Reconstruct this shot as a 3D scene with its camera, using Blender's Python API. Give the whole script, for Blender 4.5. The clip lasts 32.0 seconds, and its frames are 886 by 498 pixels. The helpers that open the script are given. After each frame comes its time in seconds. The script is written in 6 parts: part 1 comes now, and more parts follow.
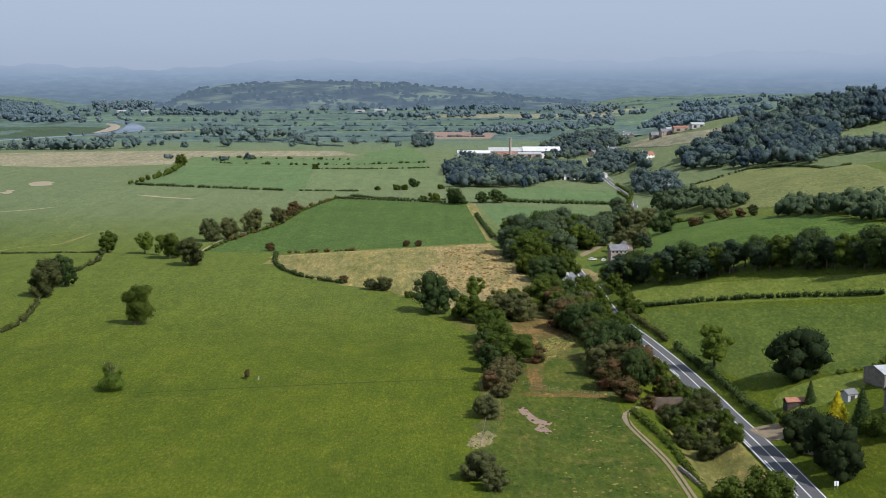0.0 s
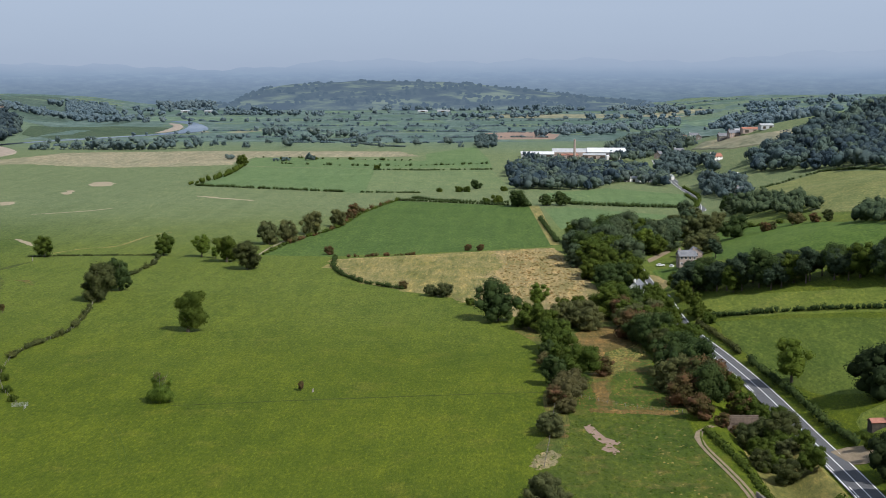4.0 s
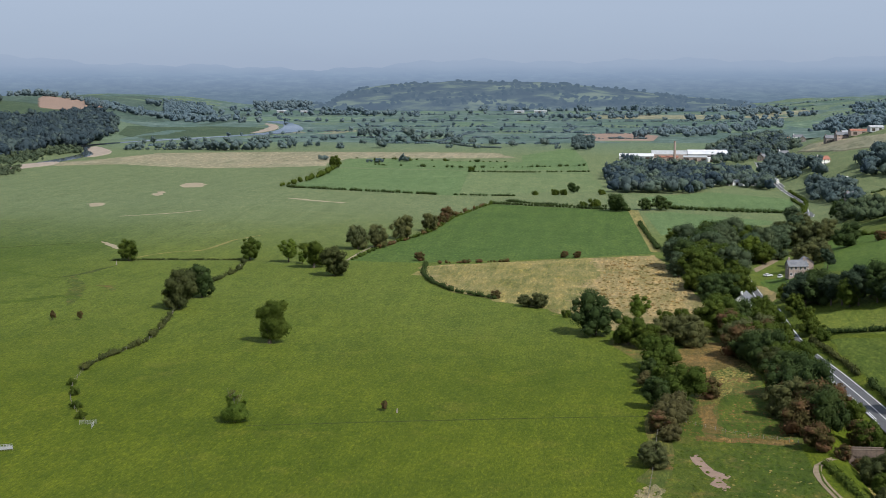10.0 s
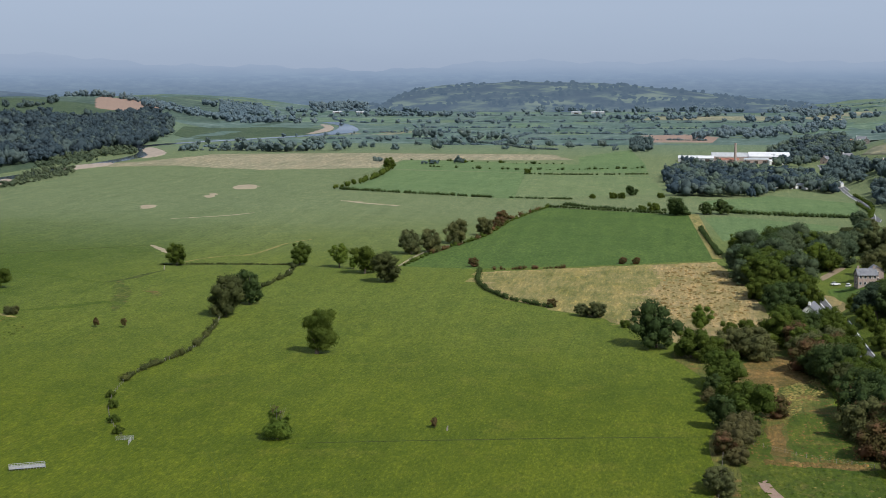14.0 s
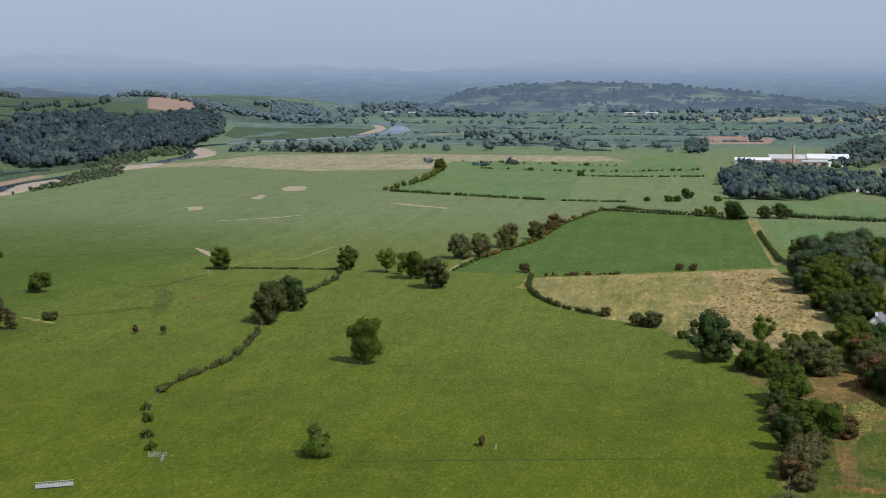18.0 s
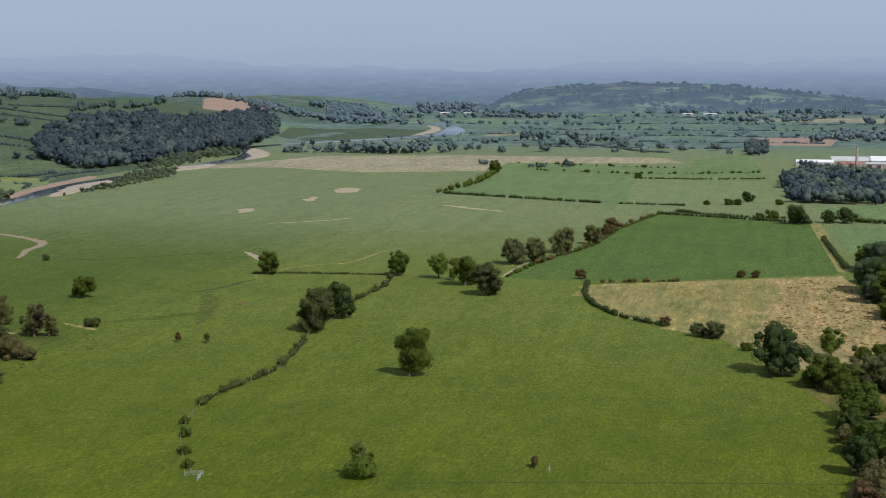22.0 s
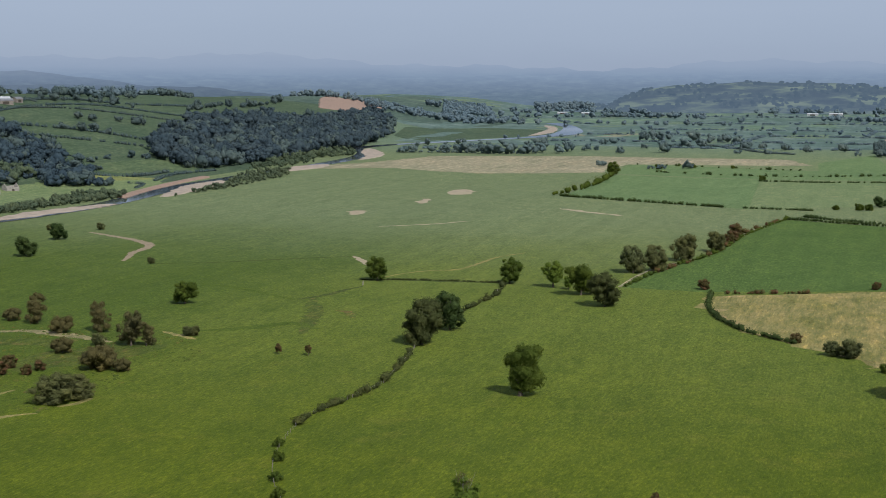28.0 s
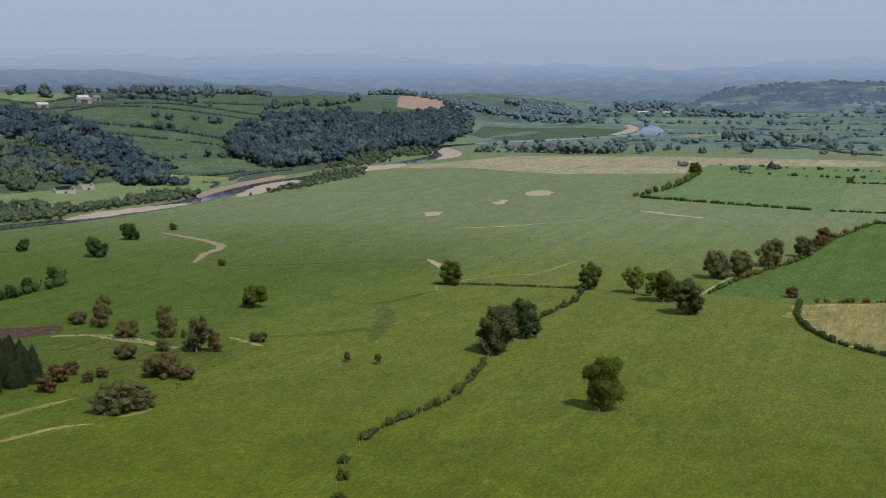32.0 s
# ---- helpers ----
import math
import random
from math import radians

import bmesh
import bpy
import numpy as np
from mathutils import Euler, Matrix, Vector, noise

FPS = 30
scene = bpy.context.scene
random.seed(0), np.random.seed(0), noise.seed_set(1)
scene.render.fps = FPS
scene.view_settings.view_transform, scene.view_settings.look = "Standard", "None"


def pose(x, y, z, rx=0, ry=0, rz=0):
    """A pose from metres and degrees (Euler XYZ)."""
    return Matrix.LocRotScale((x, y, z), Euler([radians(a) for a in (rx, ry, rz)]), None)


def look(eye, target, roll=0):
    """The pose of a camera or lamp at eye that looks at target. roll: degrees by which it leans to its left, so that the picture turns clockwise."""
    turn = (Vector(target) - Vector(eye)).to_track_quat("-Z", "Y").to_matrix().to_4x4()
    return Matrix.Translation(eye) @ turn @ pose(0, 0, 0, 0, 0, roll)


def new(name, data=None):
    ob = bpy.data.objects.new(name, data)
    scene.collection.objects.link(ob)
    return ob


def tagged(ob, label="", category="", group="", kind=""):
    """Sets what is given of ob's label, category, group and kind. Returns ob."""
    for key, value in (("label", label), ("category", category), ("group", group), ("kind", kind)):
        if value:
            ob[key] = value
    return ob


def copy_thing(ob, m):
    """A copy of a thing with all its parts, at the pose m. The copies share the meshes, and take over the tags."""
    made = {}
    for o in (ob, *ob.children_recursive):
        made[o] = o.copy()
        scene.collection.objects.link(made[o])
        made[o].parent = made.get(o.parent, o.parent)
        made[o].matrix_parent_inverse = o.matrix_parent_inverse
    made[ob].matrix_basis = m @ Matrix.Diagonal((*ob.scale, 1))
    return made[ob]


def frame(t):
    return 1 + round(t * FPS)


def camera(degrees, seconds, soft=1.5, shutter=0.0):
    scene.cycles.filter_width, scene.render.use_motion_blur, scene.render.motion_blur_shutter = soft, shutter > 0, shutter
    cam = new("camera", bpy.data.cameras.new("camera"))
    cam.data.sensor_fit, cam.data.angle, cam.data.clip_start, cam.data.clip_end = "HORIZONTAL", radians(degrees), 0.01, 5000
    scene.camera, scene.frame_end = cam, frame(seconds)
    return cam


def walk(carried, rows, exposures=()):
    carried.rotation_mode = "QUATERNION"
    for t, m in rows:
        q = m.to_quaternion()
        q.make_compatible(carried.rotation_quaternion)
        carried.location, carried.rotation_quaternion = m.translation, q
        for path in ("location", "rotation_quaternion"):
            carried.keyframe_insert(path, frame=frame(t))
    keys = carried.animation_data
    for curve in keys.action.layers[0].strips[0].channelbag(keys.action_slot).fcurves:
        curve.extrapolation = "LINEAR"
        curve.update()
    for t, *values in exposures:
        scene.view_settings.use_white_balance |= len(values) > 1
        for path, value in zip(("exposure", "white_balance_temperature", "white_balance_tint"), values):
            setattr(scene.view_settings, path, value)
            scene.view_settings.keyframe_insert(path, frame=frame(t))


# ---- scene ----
from mathutils.geometry import delaunay_2d_cdt

# The camera: a drone with a long lens, about 100 m above a river plain.
cam = camera(33.46, 32.0, 0.7)
ROWS = [
    (0, 0.00, 0.00, 100.00, 0.000, -6.923),
    (1, 0.05, 5.33, 99.99, 0.450, -6.927),
    (2, 0.05, 10.62, 99.99, 1.122, -6.934),
    (3, 0.02, 15.87, 99.89, 1.795, -6.928),
    (3.5, -0.02, 18.53, 99.83, 2.123, -6.924),
    (5.5, -0.11, 29.04, 99.44, 3.451, -6.893),
    (6, -0.12, 31.65, 99.38, 3.791, -6.898),
    (7.5, -0.32, 39.42, 99.26, 4.759, -6.929),
    (9, -0.75, 47.35, 99.15, 5.631, -6.930),
    (10.5, -1.26, 55.32, 99.18, 6.475, -6.889),
    (12, -1.85, 63.25, 99.30, 7.294, -6.882),
    (13, -2.23, 68.41, 99.21, 7.846, -6.884),
    (14.5, -2.90, 76.09, 99.13, 8.653, -6.873),
    (16.5, -3.99, 86.41, 98.99, 9.674, -6.863),
    (18, -4.88, 94.14, 98.93, 10.426, -6.863),
    (19.5, -5.86, 101.81, 98.88, 11.164, -6.864),
    (21, -6.82, 109.48, 98.76, 11.947, -6.857),
    (22.5, -8.02, 117.06, 98.73, 12.956, -6.836),
    (24, -9.45, 124.72, 98.74, 14.056, -6.826),
    (25.5, -10.93, 132.37, 98.73, 15.212, -6.862),
    (27.5, -13.10, 142.47, 98.63, 16.759, -6.864),
    (28.5, -14.30, 147.49, 98.57, 17.554, -6.883),
    (30, -16.23, 155.16, 98.57, 18.709, -6.885),
    (31, -17.67, 160.33, 98.43, 19.485, -6.896),
    (32, -19.20, 165.48, 98.26, 20.222, -6.913),
]
walk(cam, [(t, pose(x, y, z, 90 + pitch, 0, yaw)) for t, x, y, z, yaw, pitch in ROWS],
     [(0, 0.17, 6150, 10), (10, 0.11, 6150, 10), (18, 0.04, 6150, 10.5), (32, -0.04, 6150, 10.5)])

# ---- light ----
SUN_AZ, SUN_EL = 133.0, 46.0          # degrees clockwise from +y, and above the horizon
world = bpy.data.worlds.new("world")
scene.world = world
world.use_nodes = True
wn, wl = world.node_tree.nodes, world.node_tree.links
sky = wn.new("ShaderNodeTexSky")
sky.sky_type, sky.sun_disc = "NISHITA", False
sky.sun_elevation, sky.sun_rotation = radians(SUN_EL), radians(SUN_AZ)
sky.altitude, sky.air_density, sky.dust_density, sky.ozone_density = 0, 0.8, 0.6, 3.0
veil = wn.new("ShaderNodeMix")
veil.data_type = "RGBA"
veil.inputs["Factor"].default_value = 0.92
air = wn.new("ShaderNodeTexCoord")
up = wn.new("ShaderNodeSeparateXYZ")
wl.new(air.outputs["Generated"], up.inputs[0])
thin = wn.new("ShaderNodeTexNoise")
thin.inputs["Scale"].default_value, thin.inputs["Detail"].default_value = 9.0, 4.0
flat_ = wn.new("ShaderNodeMapping")
flat_.inputs["Scale"].default_value = (1, 1, 4)
wl.new(air.outputs["Generated"], flat_.inputs["Vector"])
wl.new(flat_.outputs["Vector"], thin.inputs["Vector"])
lift_ = wn.new("ShaderNodeMath")
lift_.operation, lift_.inputs[1].default_value = "MULTIPLY_ADD", 0.016
wl.new(thin.outputs["Fac"], lift_.inputs[0])
wl.new(up.outputs["Z"], lift_.inputs[2])
band = wn.new("ShaderNodeValToRGB")
for at, c in ((0.008, (4.75, 5.6, 7.1)), (0.026, (5.2, 6.1, 7.6)), (0.05, (5.6, 6.5, 8.0))):
    k = band.color_ramp.elements.new(at)
    k.color = (*c, 1)
for k in (band.color_ramp.elements[0], band.color_ramp.elements[-1]):
    k.color = (4.65, 5.5, 7.0, 1) if k.position < 0.01 else (5.4, 6.25, 7.65, 1)
wl.new(lift_.outputs[0], band.inputs["Fac"])
wl.new(band.outputs["Color"], veil.inputs["B"])
wl.new(sky.outputs[0], veil.inputs["A"])
wl.new(veil.outputs["Result"], wn["Background"].inputs["Color"])
wn["Background"].inputs["Strength"].default_value = 0.071
sun = new("sun", bpy.data.lights.new("sun", "SUN"))
sun.data.energy, sun.data.angle, sun.data.color = 4.7, radians(0.53), (1.0, 0.955, 0.88)
sun_way = Vector((math.sin(radians(SUN_AZ)) * math.cos(radians(SUN_EL)), math.cos(radians(SUN_AZ)) * math.cos(radians(SUN_EL)), math.sin(radians(SUN_EL))))
sun.matrix_world = look(sun_way * 500, (0, 0, 0))


# ---- materials ----
def material(name, rough=0.9, spec=0.25):
    m = bpy.data.materials.new(name)
    m.use_nodes = True
    b = m.node_tree.nodes["Principled BSDF"]
    b.inputs["Roughness"].default_value = rough
    b.inputs["Specular IOR Level"].default_value = spec
    return m, m.node_tree.nodes, m.node_tree.links, b


def noise_node(n, l, coords, scale, detail=3.0, rough=0.55, stretch=None):
    t = n.new("ShaderNodeTexNoise")
    t.inputs["Scale"].default_value, t.inputs["Detail"].default_value, t.inputs["Roughness"].default_value = scale, detail, rough
    if stretch:
        mp = n.new("ShaderNodeMapping")
        mp.inputs["Rotation"].default_value[2] = radians(stretch[0])
        mp.inputs["Scale"].default_value = (stretch[1], stretch[2], 1)
        l.new(coords, mp.inputs["Vector"])
        coords = mp.outputs["Vector"]
    l.new(coords, t.inputs["Vector"])
    return t.outputs["Fac"]


def ramp(n, l, fac, stops):
    r = n.new("ShaderNodeValToRGB")
    e = r.color_ramp.elements
    while len(e) < len(stops):
        e.new(0.5)
    for k, (at, c) in zip(e, stops):
        k.position, k.color = at, (*c, 1)
    l.new(fac, r.inputs["Fac"])
    return r.outputs["Color"]


def mix(n, l, fac, a, b, mode="MIX"):
    m = n.new("ShaderNodeMix")
    m.data_type, m.blend_type = "RGBA", mode
    for key, v in (("Factor", fac), ("A", a), ("B", b)):
        if hasattr(v, "links"):
            l.new(v, m.inputs[key])
        elif key == "Factor":
            m.inputs[key].default_value = v
        else:
            m.inputs[key].default_value = (*v, 1)
    return m.outputs["Result"]


def sward(name, dark, mid, dry, patch=0.012, dry_from=0.56, streak=(8, 0.3), bump=0.6, grain=0.9, mottle=0.5, zones=(), grow=0.3, fleck=0.75):
    """Grass: broad patches, drier blotches, faint mowing streaks, mottling and tussock grain."""
    m, n, l, b = material(name, 0.95, 0.1)
    co = n.new("ShaderNodeTexCoord").outputs["Object"]
    c = ramp(n, l, noise_node(n, l, co, patch, 4, 0.6), [(0.32, dark), (0.62, mid)])
    c = mix(n, l, ramp(n, l, noise_node(n, l, co, patch * 3.2, 5, 0.65), [(dry_from, (0, 0, 0)), (dry_from + 0.16, (0.8, 0.8, 0.8))]), c, dry)
    # Zones shift the colour over the land for haze and cloud shade.
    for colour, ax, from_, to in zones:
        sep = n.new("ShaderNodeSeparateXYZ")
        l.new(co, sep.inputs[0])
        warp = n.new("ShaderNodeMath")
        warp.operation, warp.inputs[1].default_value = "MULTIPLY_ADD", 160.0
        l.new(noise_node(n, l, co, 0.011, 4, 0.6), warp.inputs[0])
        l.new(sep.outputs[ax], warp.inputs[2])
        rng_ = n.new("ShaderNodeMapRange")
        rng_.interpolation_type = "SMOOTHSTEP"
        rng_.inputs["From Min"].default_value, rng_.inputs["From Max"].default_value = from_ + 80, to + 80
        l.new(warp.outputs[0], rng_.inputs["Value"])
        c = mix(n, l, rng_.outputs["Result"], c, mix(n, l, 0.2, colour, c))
    c = mix(n, l, streak[1], c, ramp(n, l, noise_node(n, l, co, 0.12, 3, 0.6, (streak[0], 1.0, 0.06)), [(0.3, (0.6, 0.62, 0.5)), (0.7, (1.15, 1.1, 1.0))]), "MULTIPLY")
    c = mix(n, l, 0.5, c, ramp(n, l, noise_node(n, l, co, patch * 4.2, 5, 0.68, (20, 1.0, 0.55)), [(0.32, (0.74, 0.82, 0.76)), (0.5, (1.0, 1.0, 1.0)), (0.68, (1.2, 1.12, 1.08))]), "MULTIPLY")
    blot = noise_node(n, l, co, grain * 0.22, 5, 0.7, (4, 1.0, grow))
    c = mix(n, l, mottle, c, ramp(n, l, blot, [(0.3, (0.62, 0.72, 0.6)), (0.5, (1.0, 1.0, 1.0)), (0.68, (1.35, 1.22, 1.15))]), "MULTIPLY")
    fine = noise_node(n, l, co, grain * 0.95, 6, 0.85, (4, 1.0, grow))
    c = mix(n, l, fleck, c, ramp(n, l, fine, [(0.32, (0.2, 0.28, 0.18)), (0.45, (0.78, 0.82, 0.76)), (0.54, (1.0, 1.0, 0.95)), (0.66, (2.0, 1.75, 1.5))]), "MULTIPLY")
    l.new(c, b.inputs["Base Color"])
    bp = n.new("ShaderNodeBump")
    bp.inputs["Strength"].default_value, bp.inputs["Distance"].default_value = bump, 0.5
    l.new(fine, bp.inputs["Height"])
    l.new(bp.outputs["Normal"], b.inputs["Normal"])
    return m


def plain(name, a, b_, scale=1.0, rough=0.85, spec=0.25, bump=0.3, dist=0.03):
    m, n, l, b = material(name, rough, spec)
    co = n.new("ShaderNodeTexCoord").outputs["Object"]
    f = noise_node(n, l, co, scale, 5, 0.65)
    c = ramp(n, l, f, [(0.3, a), (0.7, b_)])
    c = mix(n, l, 0.5, c, ramp(n, l, noise_node(n, l, co, scale * 9, 3, 0.7), [(0.3, (0.7, 0.7, 0.7)), (0.7, (1.15, 1.15, 1.15))]), "MULTIPLY")
    l.new(c, b.inputs["Base Color"])
    bp = n.new("ShaderNodeBump")
    bp.inputs["Strength"].default_value, bp.inputs["Distance"].default_value = bump, dist
    l.new(f, bp.inputs["Height"])
    l.new(bp.outputs["Normal"], b.inputs["Normal"])
    return m


INNER_OF = {}


def foliage(name, dark, light, tint=None, tint_at=0.8, core_shade=0.82):
    """A foliage material, with a partner darkened as inner shade for the inside of a crown."""
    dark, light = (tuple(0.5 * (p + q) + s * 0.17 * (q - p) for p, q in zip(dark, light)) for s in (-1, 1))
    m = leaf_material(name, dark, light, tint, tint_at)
    INNER_OF[m] = leaf_material(name + "_inner", tuple(core_shade * c for c in dark), tuple(core_shade * c for c in light), tint, tint_at)
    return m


def leaf_material(name, dark, light, tint, tint_at):
    """Leaves: each clump and each tree differs a little."""
    m, n, l, b = material(name, 0.85, 0.06)
    geo, info = n.new("ShaderNodeNewGeometry"), n.new("ShaderNodeObjectInfo")
    c = ramp(n, l, geo.outputs["Random Per Island"], [(0.0, dark), (1.0, light)])
    c = mix(n, l, ramp(n, l, info.outputs["Random"], [(0, (0.0, 0.0, 0.0)), (1, (0.45, 0.45, 0.45))]), c, tuple(0.5 * (p + q) * s for p, q, s in zip(dark, light, (1.28, 1.08, 0.9))))
    co = n.new("ShaderNodeTexCoord").outputs["Object"]
    c = mix(n, l, 0.8, c, ramp(n, l, noise_node(n, l, co, 0.09, 3, 0.6), [(0.3, (0.62, 0.68, 0.7)), (0.5, (1.0, 1.0, 1.0)), (0.7, (1.4, 1.28, 1.1))]), "MULTIPLY")
    if tint:
        c = mix(n, l, ramp(n, l, noise_node(n, l, co, 0.35, 3), [(tint_at - 0.12, (0, 0, 0)), (tint_at + 0.08, (1, 1, 1))]), c, tint)
    l.new(c, b.inputs["Base Color"])
    tr = n.new("ShaderNodeBsdfTranslucent")
    l.new(c, tr.inputs["Color"])
    mx = n.new("ShaderNodeMixShader")
    mx.inputs[0].default_value = 0.3
    l.new(b.outputs[0], mx.inputs[1])
    l.new(tr.outputs[0], mx.inputs[2])
    l.new(mx.outputs[0], n["Material Output"].inputs["Surface"])
    return m


# Zones put distance haze into the far grass and cloud shade into the left.
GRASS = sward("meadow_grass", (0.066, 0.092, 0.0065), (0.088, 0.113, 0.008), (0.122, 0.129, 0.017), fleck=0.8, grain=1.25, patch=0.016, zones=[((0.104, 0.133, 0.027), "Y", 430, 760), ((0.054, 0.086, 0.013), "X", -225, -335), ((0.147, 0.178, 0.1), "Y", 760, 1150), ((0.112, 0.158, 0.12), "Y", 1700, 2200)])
GRASS_WET = sward("wet_pasture", (0.058, 0.088, 0.012), (0.074, 0.104, 0.014), (0.105, 0.118, 0.025), patch=0.016, dry_from=0.6)
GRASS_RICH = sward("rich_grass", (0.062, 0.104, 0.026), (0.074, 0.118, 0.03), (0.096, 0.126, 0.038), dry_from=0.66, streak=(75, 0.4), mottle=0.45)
GRASS_PALE = sward("pale_grass", (0.155, 0.172, 0.066), (0.178, 0.192, 0.076), (0.205, 0.2, 0.088), streak=(160, 0.4))
GRASS_SLOPE = sward("slope_grass", (0.115, 0.148, 0.026), (0.138, 0.168, 0.034), (0.17, 0.178, 0.048), streak=(12, 0.4))
GRASS_BRIGHT = sward("bright_grass", (0.079, 0.127, 0.026), (0.091, 0.14, 0.03), (0.112, 0.147, 0.04), dry_from=0.66, mottle=0.5)
GRASS_ROAD = sward("roadside_pasture", (0.08, 0.113, 0.02), (0.094, 0.126, 0.024), (0.118, 0.134, 0.034), dry_from=0.6, mottle=0.5, streak=(60, 0.4))
GRASS_MID = sward("grazed_grass", (0.1, 0.153, 0.066), (0.116, 0.168, 0.074), (0.136, 0.172, 0.084), dry_from=0.62, mottle=0.5)
GRASS_MID_PALE = sward("grazed_pale_grass", (0.126, 0.168, 0.08), (0.144, 0.182, 0.088), (0.166, 0.188, 0.1), mottle=0.5)
DITCH = sward("ditch_rushes", (0.042, 0.058, 0.014), (0.058, 0.074, 0.02), (0.09, 0.086, 0.034), patch=0.06, grain=0.8)
ROUGH_OLIVE = sward("rough_olive", (0.165, 0.155, 0.052), (0.22, 0.19, 0.078), (0.28, 0.22, 0.1), patch=0.04, streak=(30, 0.1), grain=0.6, bump=1.0, mottle=1.0, grow=0.14)
SCRUB_GREEN = sward("scrub_green", (0.06, 0.09, 0.018), (0.085, 0.1, 0.022), (0.14, 0.105, 0.04), patch=0.05, dry_from=0.55, grain=0.8, bump=1.0, mottle=1.0)
GRASS_DRY = sward("dry_tall_grass", (0.15, 0.145, 0.045), (0.22, 0.19, 0.065), (0.29, 0.22, 0.095), patch=0.05, grain=0.6, bump=1.0, mottle=0.9)
GRASS_ROUGH = sward("rough_green", (0.052, 0.082, 0.012), (0.08, 0.102, 0.016), (0.135, 0.115, 0.036), patch=0.035, dry_from=0.53, grain=0.7, bump=1.0, mottle=0.9, grow=0.3)
# Cloud shade and some blue haze are put into this pasture colour.
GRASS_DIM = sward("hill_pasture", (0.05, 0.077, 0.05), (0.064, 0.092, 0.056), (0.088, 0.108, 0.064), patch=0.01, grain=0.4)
# Sunlight on the lower slope is put into this paler colour.
HILL_SUNLIT = sward("lower_slope_sunlit", (0.068, 0.1, 0.054), (0.082, 0.112, 0.06), (0.1, 0.122, 0.068), patch=0.02, grain=0.4)
# Distance haze is mixed into this blue-green base colour.
HILL_HAZY = sward("far_valley_haze_grass", (0.058, 0.09, 0.078), (0.074, 0.106, 0.09), (0.095, 0.12, 0.1), patch=0.006, grain=0.1, mottle=0.4)
ROUGH = sward("rough_straw", (0.19, 0.16, 0.065), (0.285, 0.22, 0.11), (0.34, 0.255, 0.145), patch=0.03, streak=(30, 0.2), dry_from=0.52, grain=0.6, bump=1.0, mottle=0.7, grow=0.14)
STRAW = sward("straw_band", (0.225, 0.205, 0.145), (0.28, 0.248, 0.18), (0.325, 0.275, 0.212), patch=0.006, streak=(2, 0.5), grain=0.3)
SCRUB = sward("scrub_ground", (0.062, 0.092, 0.018), (0.112, 0.108, 0.03), (0.19, 0.105, 0.046), patch=0.03, dry_from=0.5, streak=(30, 0.1), grain=0.8, bump=1.0, mottle=1.0, grow=0.14)
EARTH = plain("bare_earth", (0.2, 0.135, 0.1), (0.29, 0.2, 0.15), 0.3)
BRACKEN = sward("rust_bracken", (0.11, 0.088, 0.028), (0.165, 0.108, 0.04), (0.22, 0.145, 0.062), patch=0.06, streak=(30, 0.1), dry_from=0.5, grain=0.7, bump=1.0, mottle=1.0, grow=0.3)
PALE_RUSH = sward("pale_rushes", (0.17, 0.155, 0.08), (0.25, 0.21, 0.125), (0.31, 0.26, 0.17), patch=0.08, streak=(2, 0.3), grain=0.8, bump=1.0, grow=0.14)
GRAVEL = plain("river_gravel", (0.23, 0.185, 0.145), (0.36, 0.295, 0.23), 0.12)
ASPHALT = plain("asphalt", (0.075, 0.075, 0.08), (0.11, 0.11, 0.115), 0.4, 0.8)
PAINT = plain("road_paint", (0.6, 0.6, 0.58), (0.78, 0.78, 0.76), 1.2, 0.6)
TRACK = plain("track_stone", (0.17, 0.128, 0.08), (0.27, 0.21, 0.14), 0.5)
BRIDGESTONE = plain("bridge_stone", (0.1, 0.075, 0.06), (0.2, 0.15, 0.115), 0.9)
BARK = plain("bark", (0.07, 0.055, 0.04), (0.15, 0.12, 0.09), 2.0)
STONE = plain("stone", (0.14, 0.12, 0.105), (0.27, 0.235, 0.2), 0.9)
WHITEWALL = plain("white_render", (0.66, 0.65, 0.62), (0.8, 0.79, 0.76), 0.4)
SLATE = plain("slate", (0.1, 0.105, 0.12), (0.2, 0.2, 0.21), 0.7, 0.6, 0.4)
LEAF = foliage("leaf_oak", (0.039, 0.064, 0.010), (0.098, 0.134, 0.025))
LEAF_LIGHT = foliage("leaf_ash", (0.062, 0.102, 0.014), (0.136, 0.186, 0.032))
LEAF_DARK = foliage("leaf_dark", (0.028, 0.050, 0.017), (0.072, 0.106, 0.033))
LEAF_RED = foliage("leaf_hawthorn", (0.052, 0.050, 0.018), (0.108, 0.092, 0.035), (0.145, 0.078, 0.042), 0.56)
LEAF_DULL = foliage("leaf_dull", (0.044, 0.055, 0.020), (0.088, 0.104, 0.038))
LEAF_GREY = foliage("leaf_willow", (0.066, 0.078, 0.030), (0.128, 0.140, 0.058))
LEAF_BROWN = foliage("leaf_brown", (0.066, 0.064, 0.026), (0.136, 0.126, 0.054))
LEAF_GOLD = foliage("leaf_gold", (0.36, 0.34, 0.014), (0.58, 0.53, 0.03))
LEAF_BLACK = foliage("leaf_black_green", (0.016, 0.027, 0.011), (0.044, 0.062, 0.024))
# The blue of middle-distance haze is put into this leaf colour.
LEAF_BLUE_HAZE = foliage("leaf_blue_haze", (0.050, 0.078, 0.044), (0.110, 0.146, 0.076))
LEAF_OSIER = foliage("leaf_osier", (0.056, 0.082, 0.052), (0.108, 0.142, 0.088), core_shade=1.0)
LEAF_PINE = foliage("leaf_pine", (0.028, 0.049, 0.031), (0.068, 0.096, 0.054))
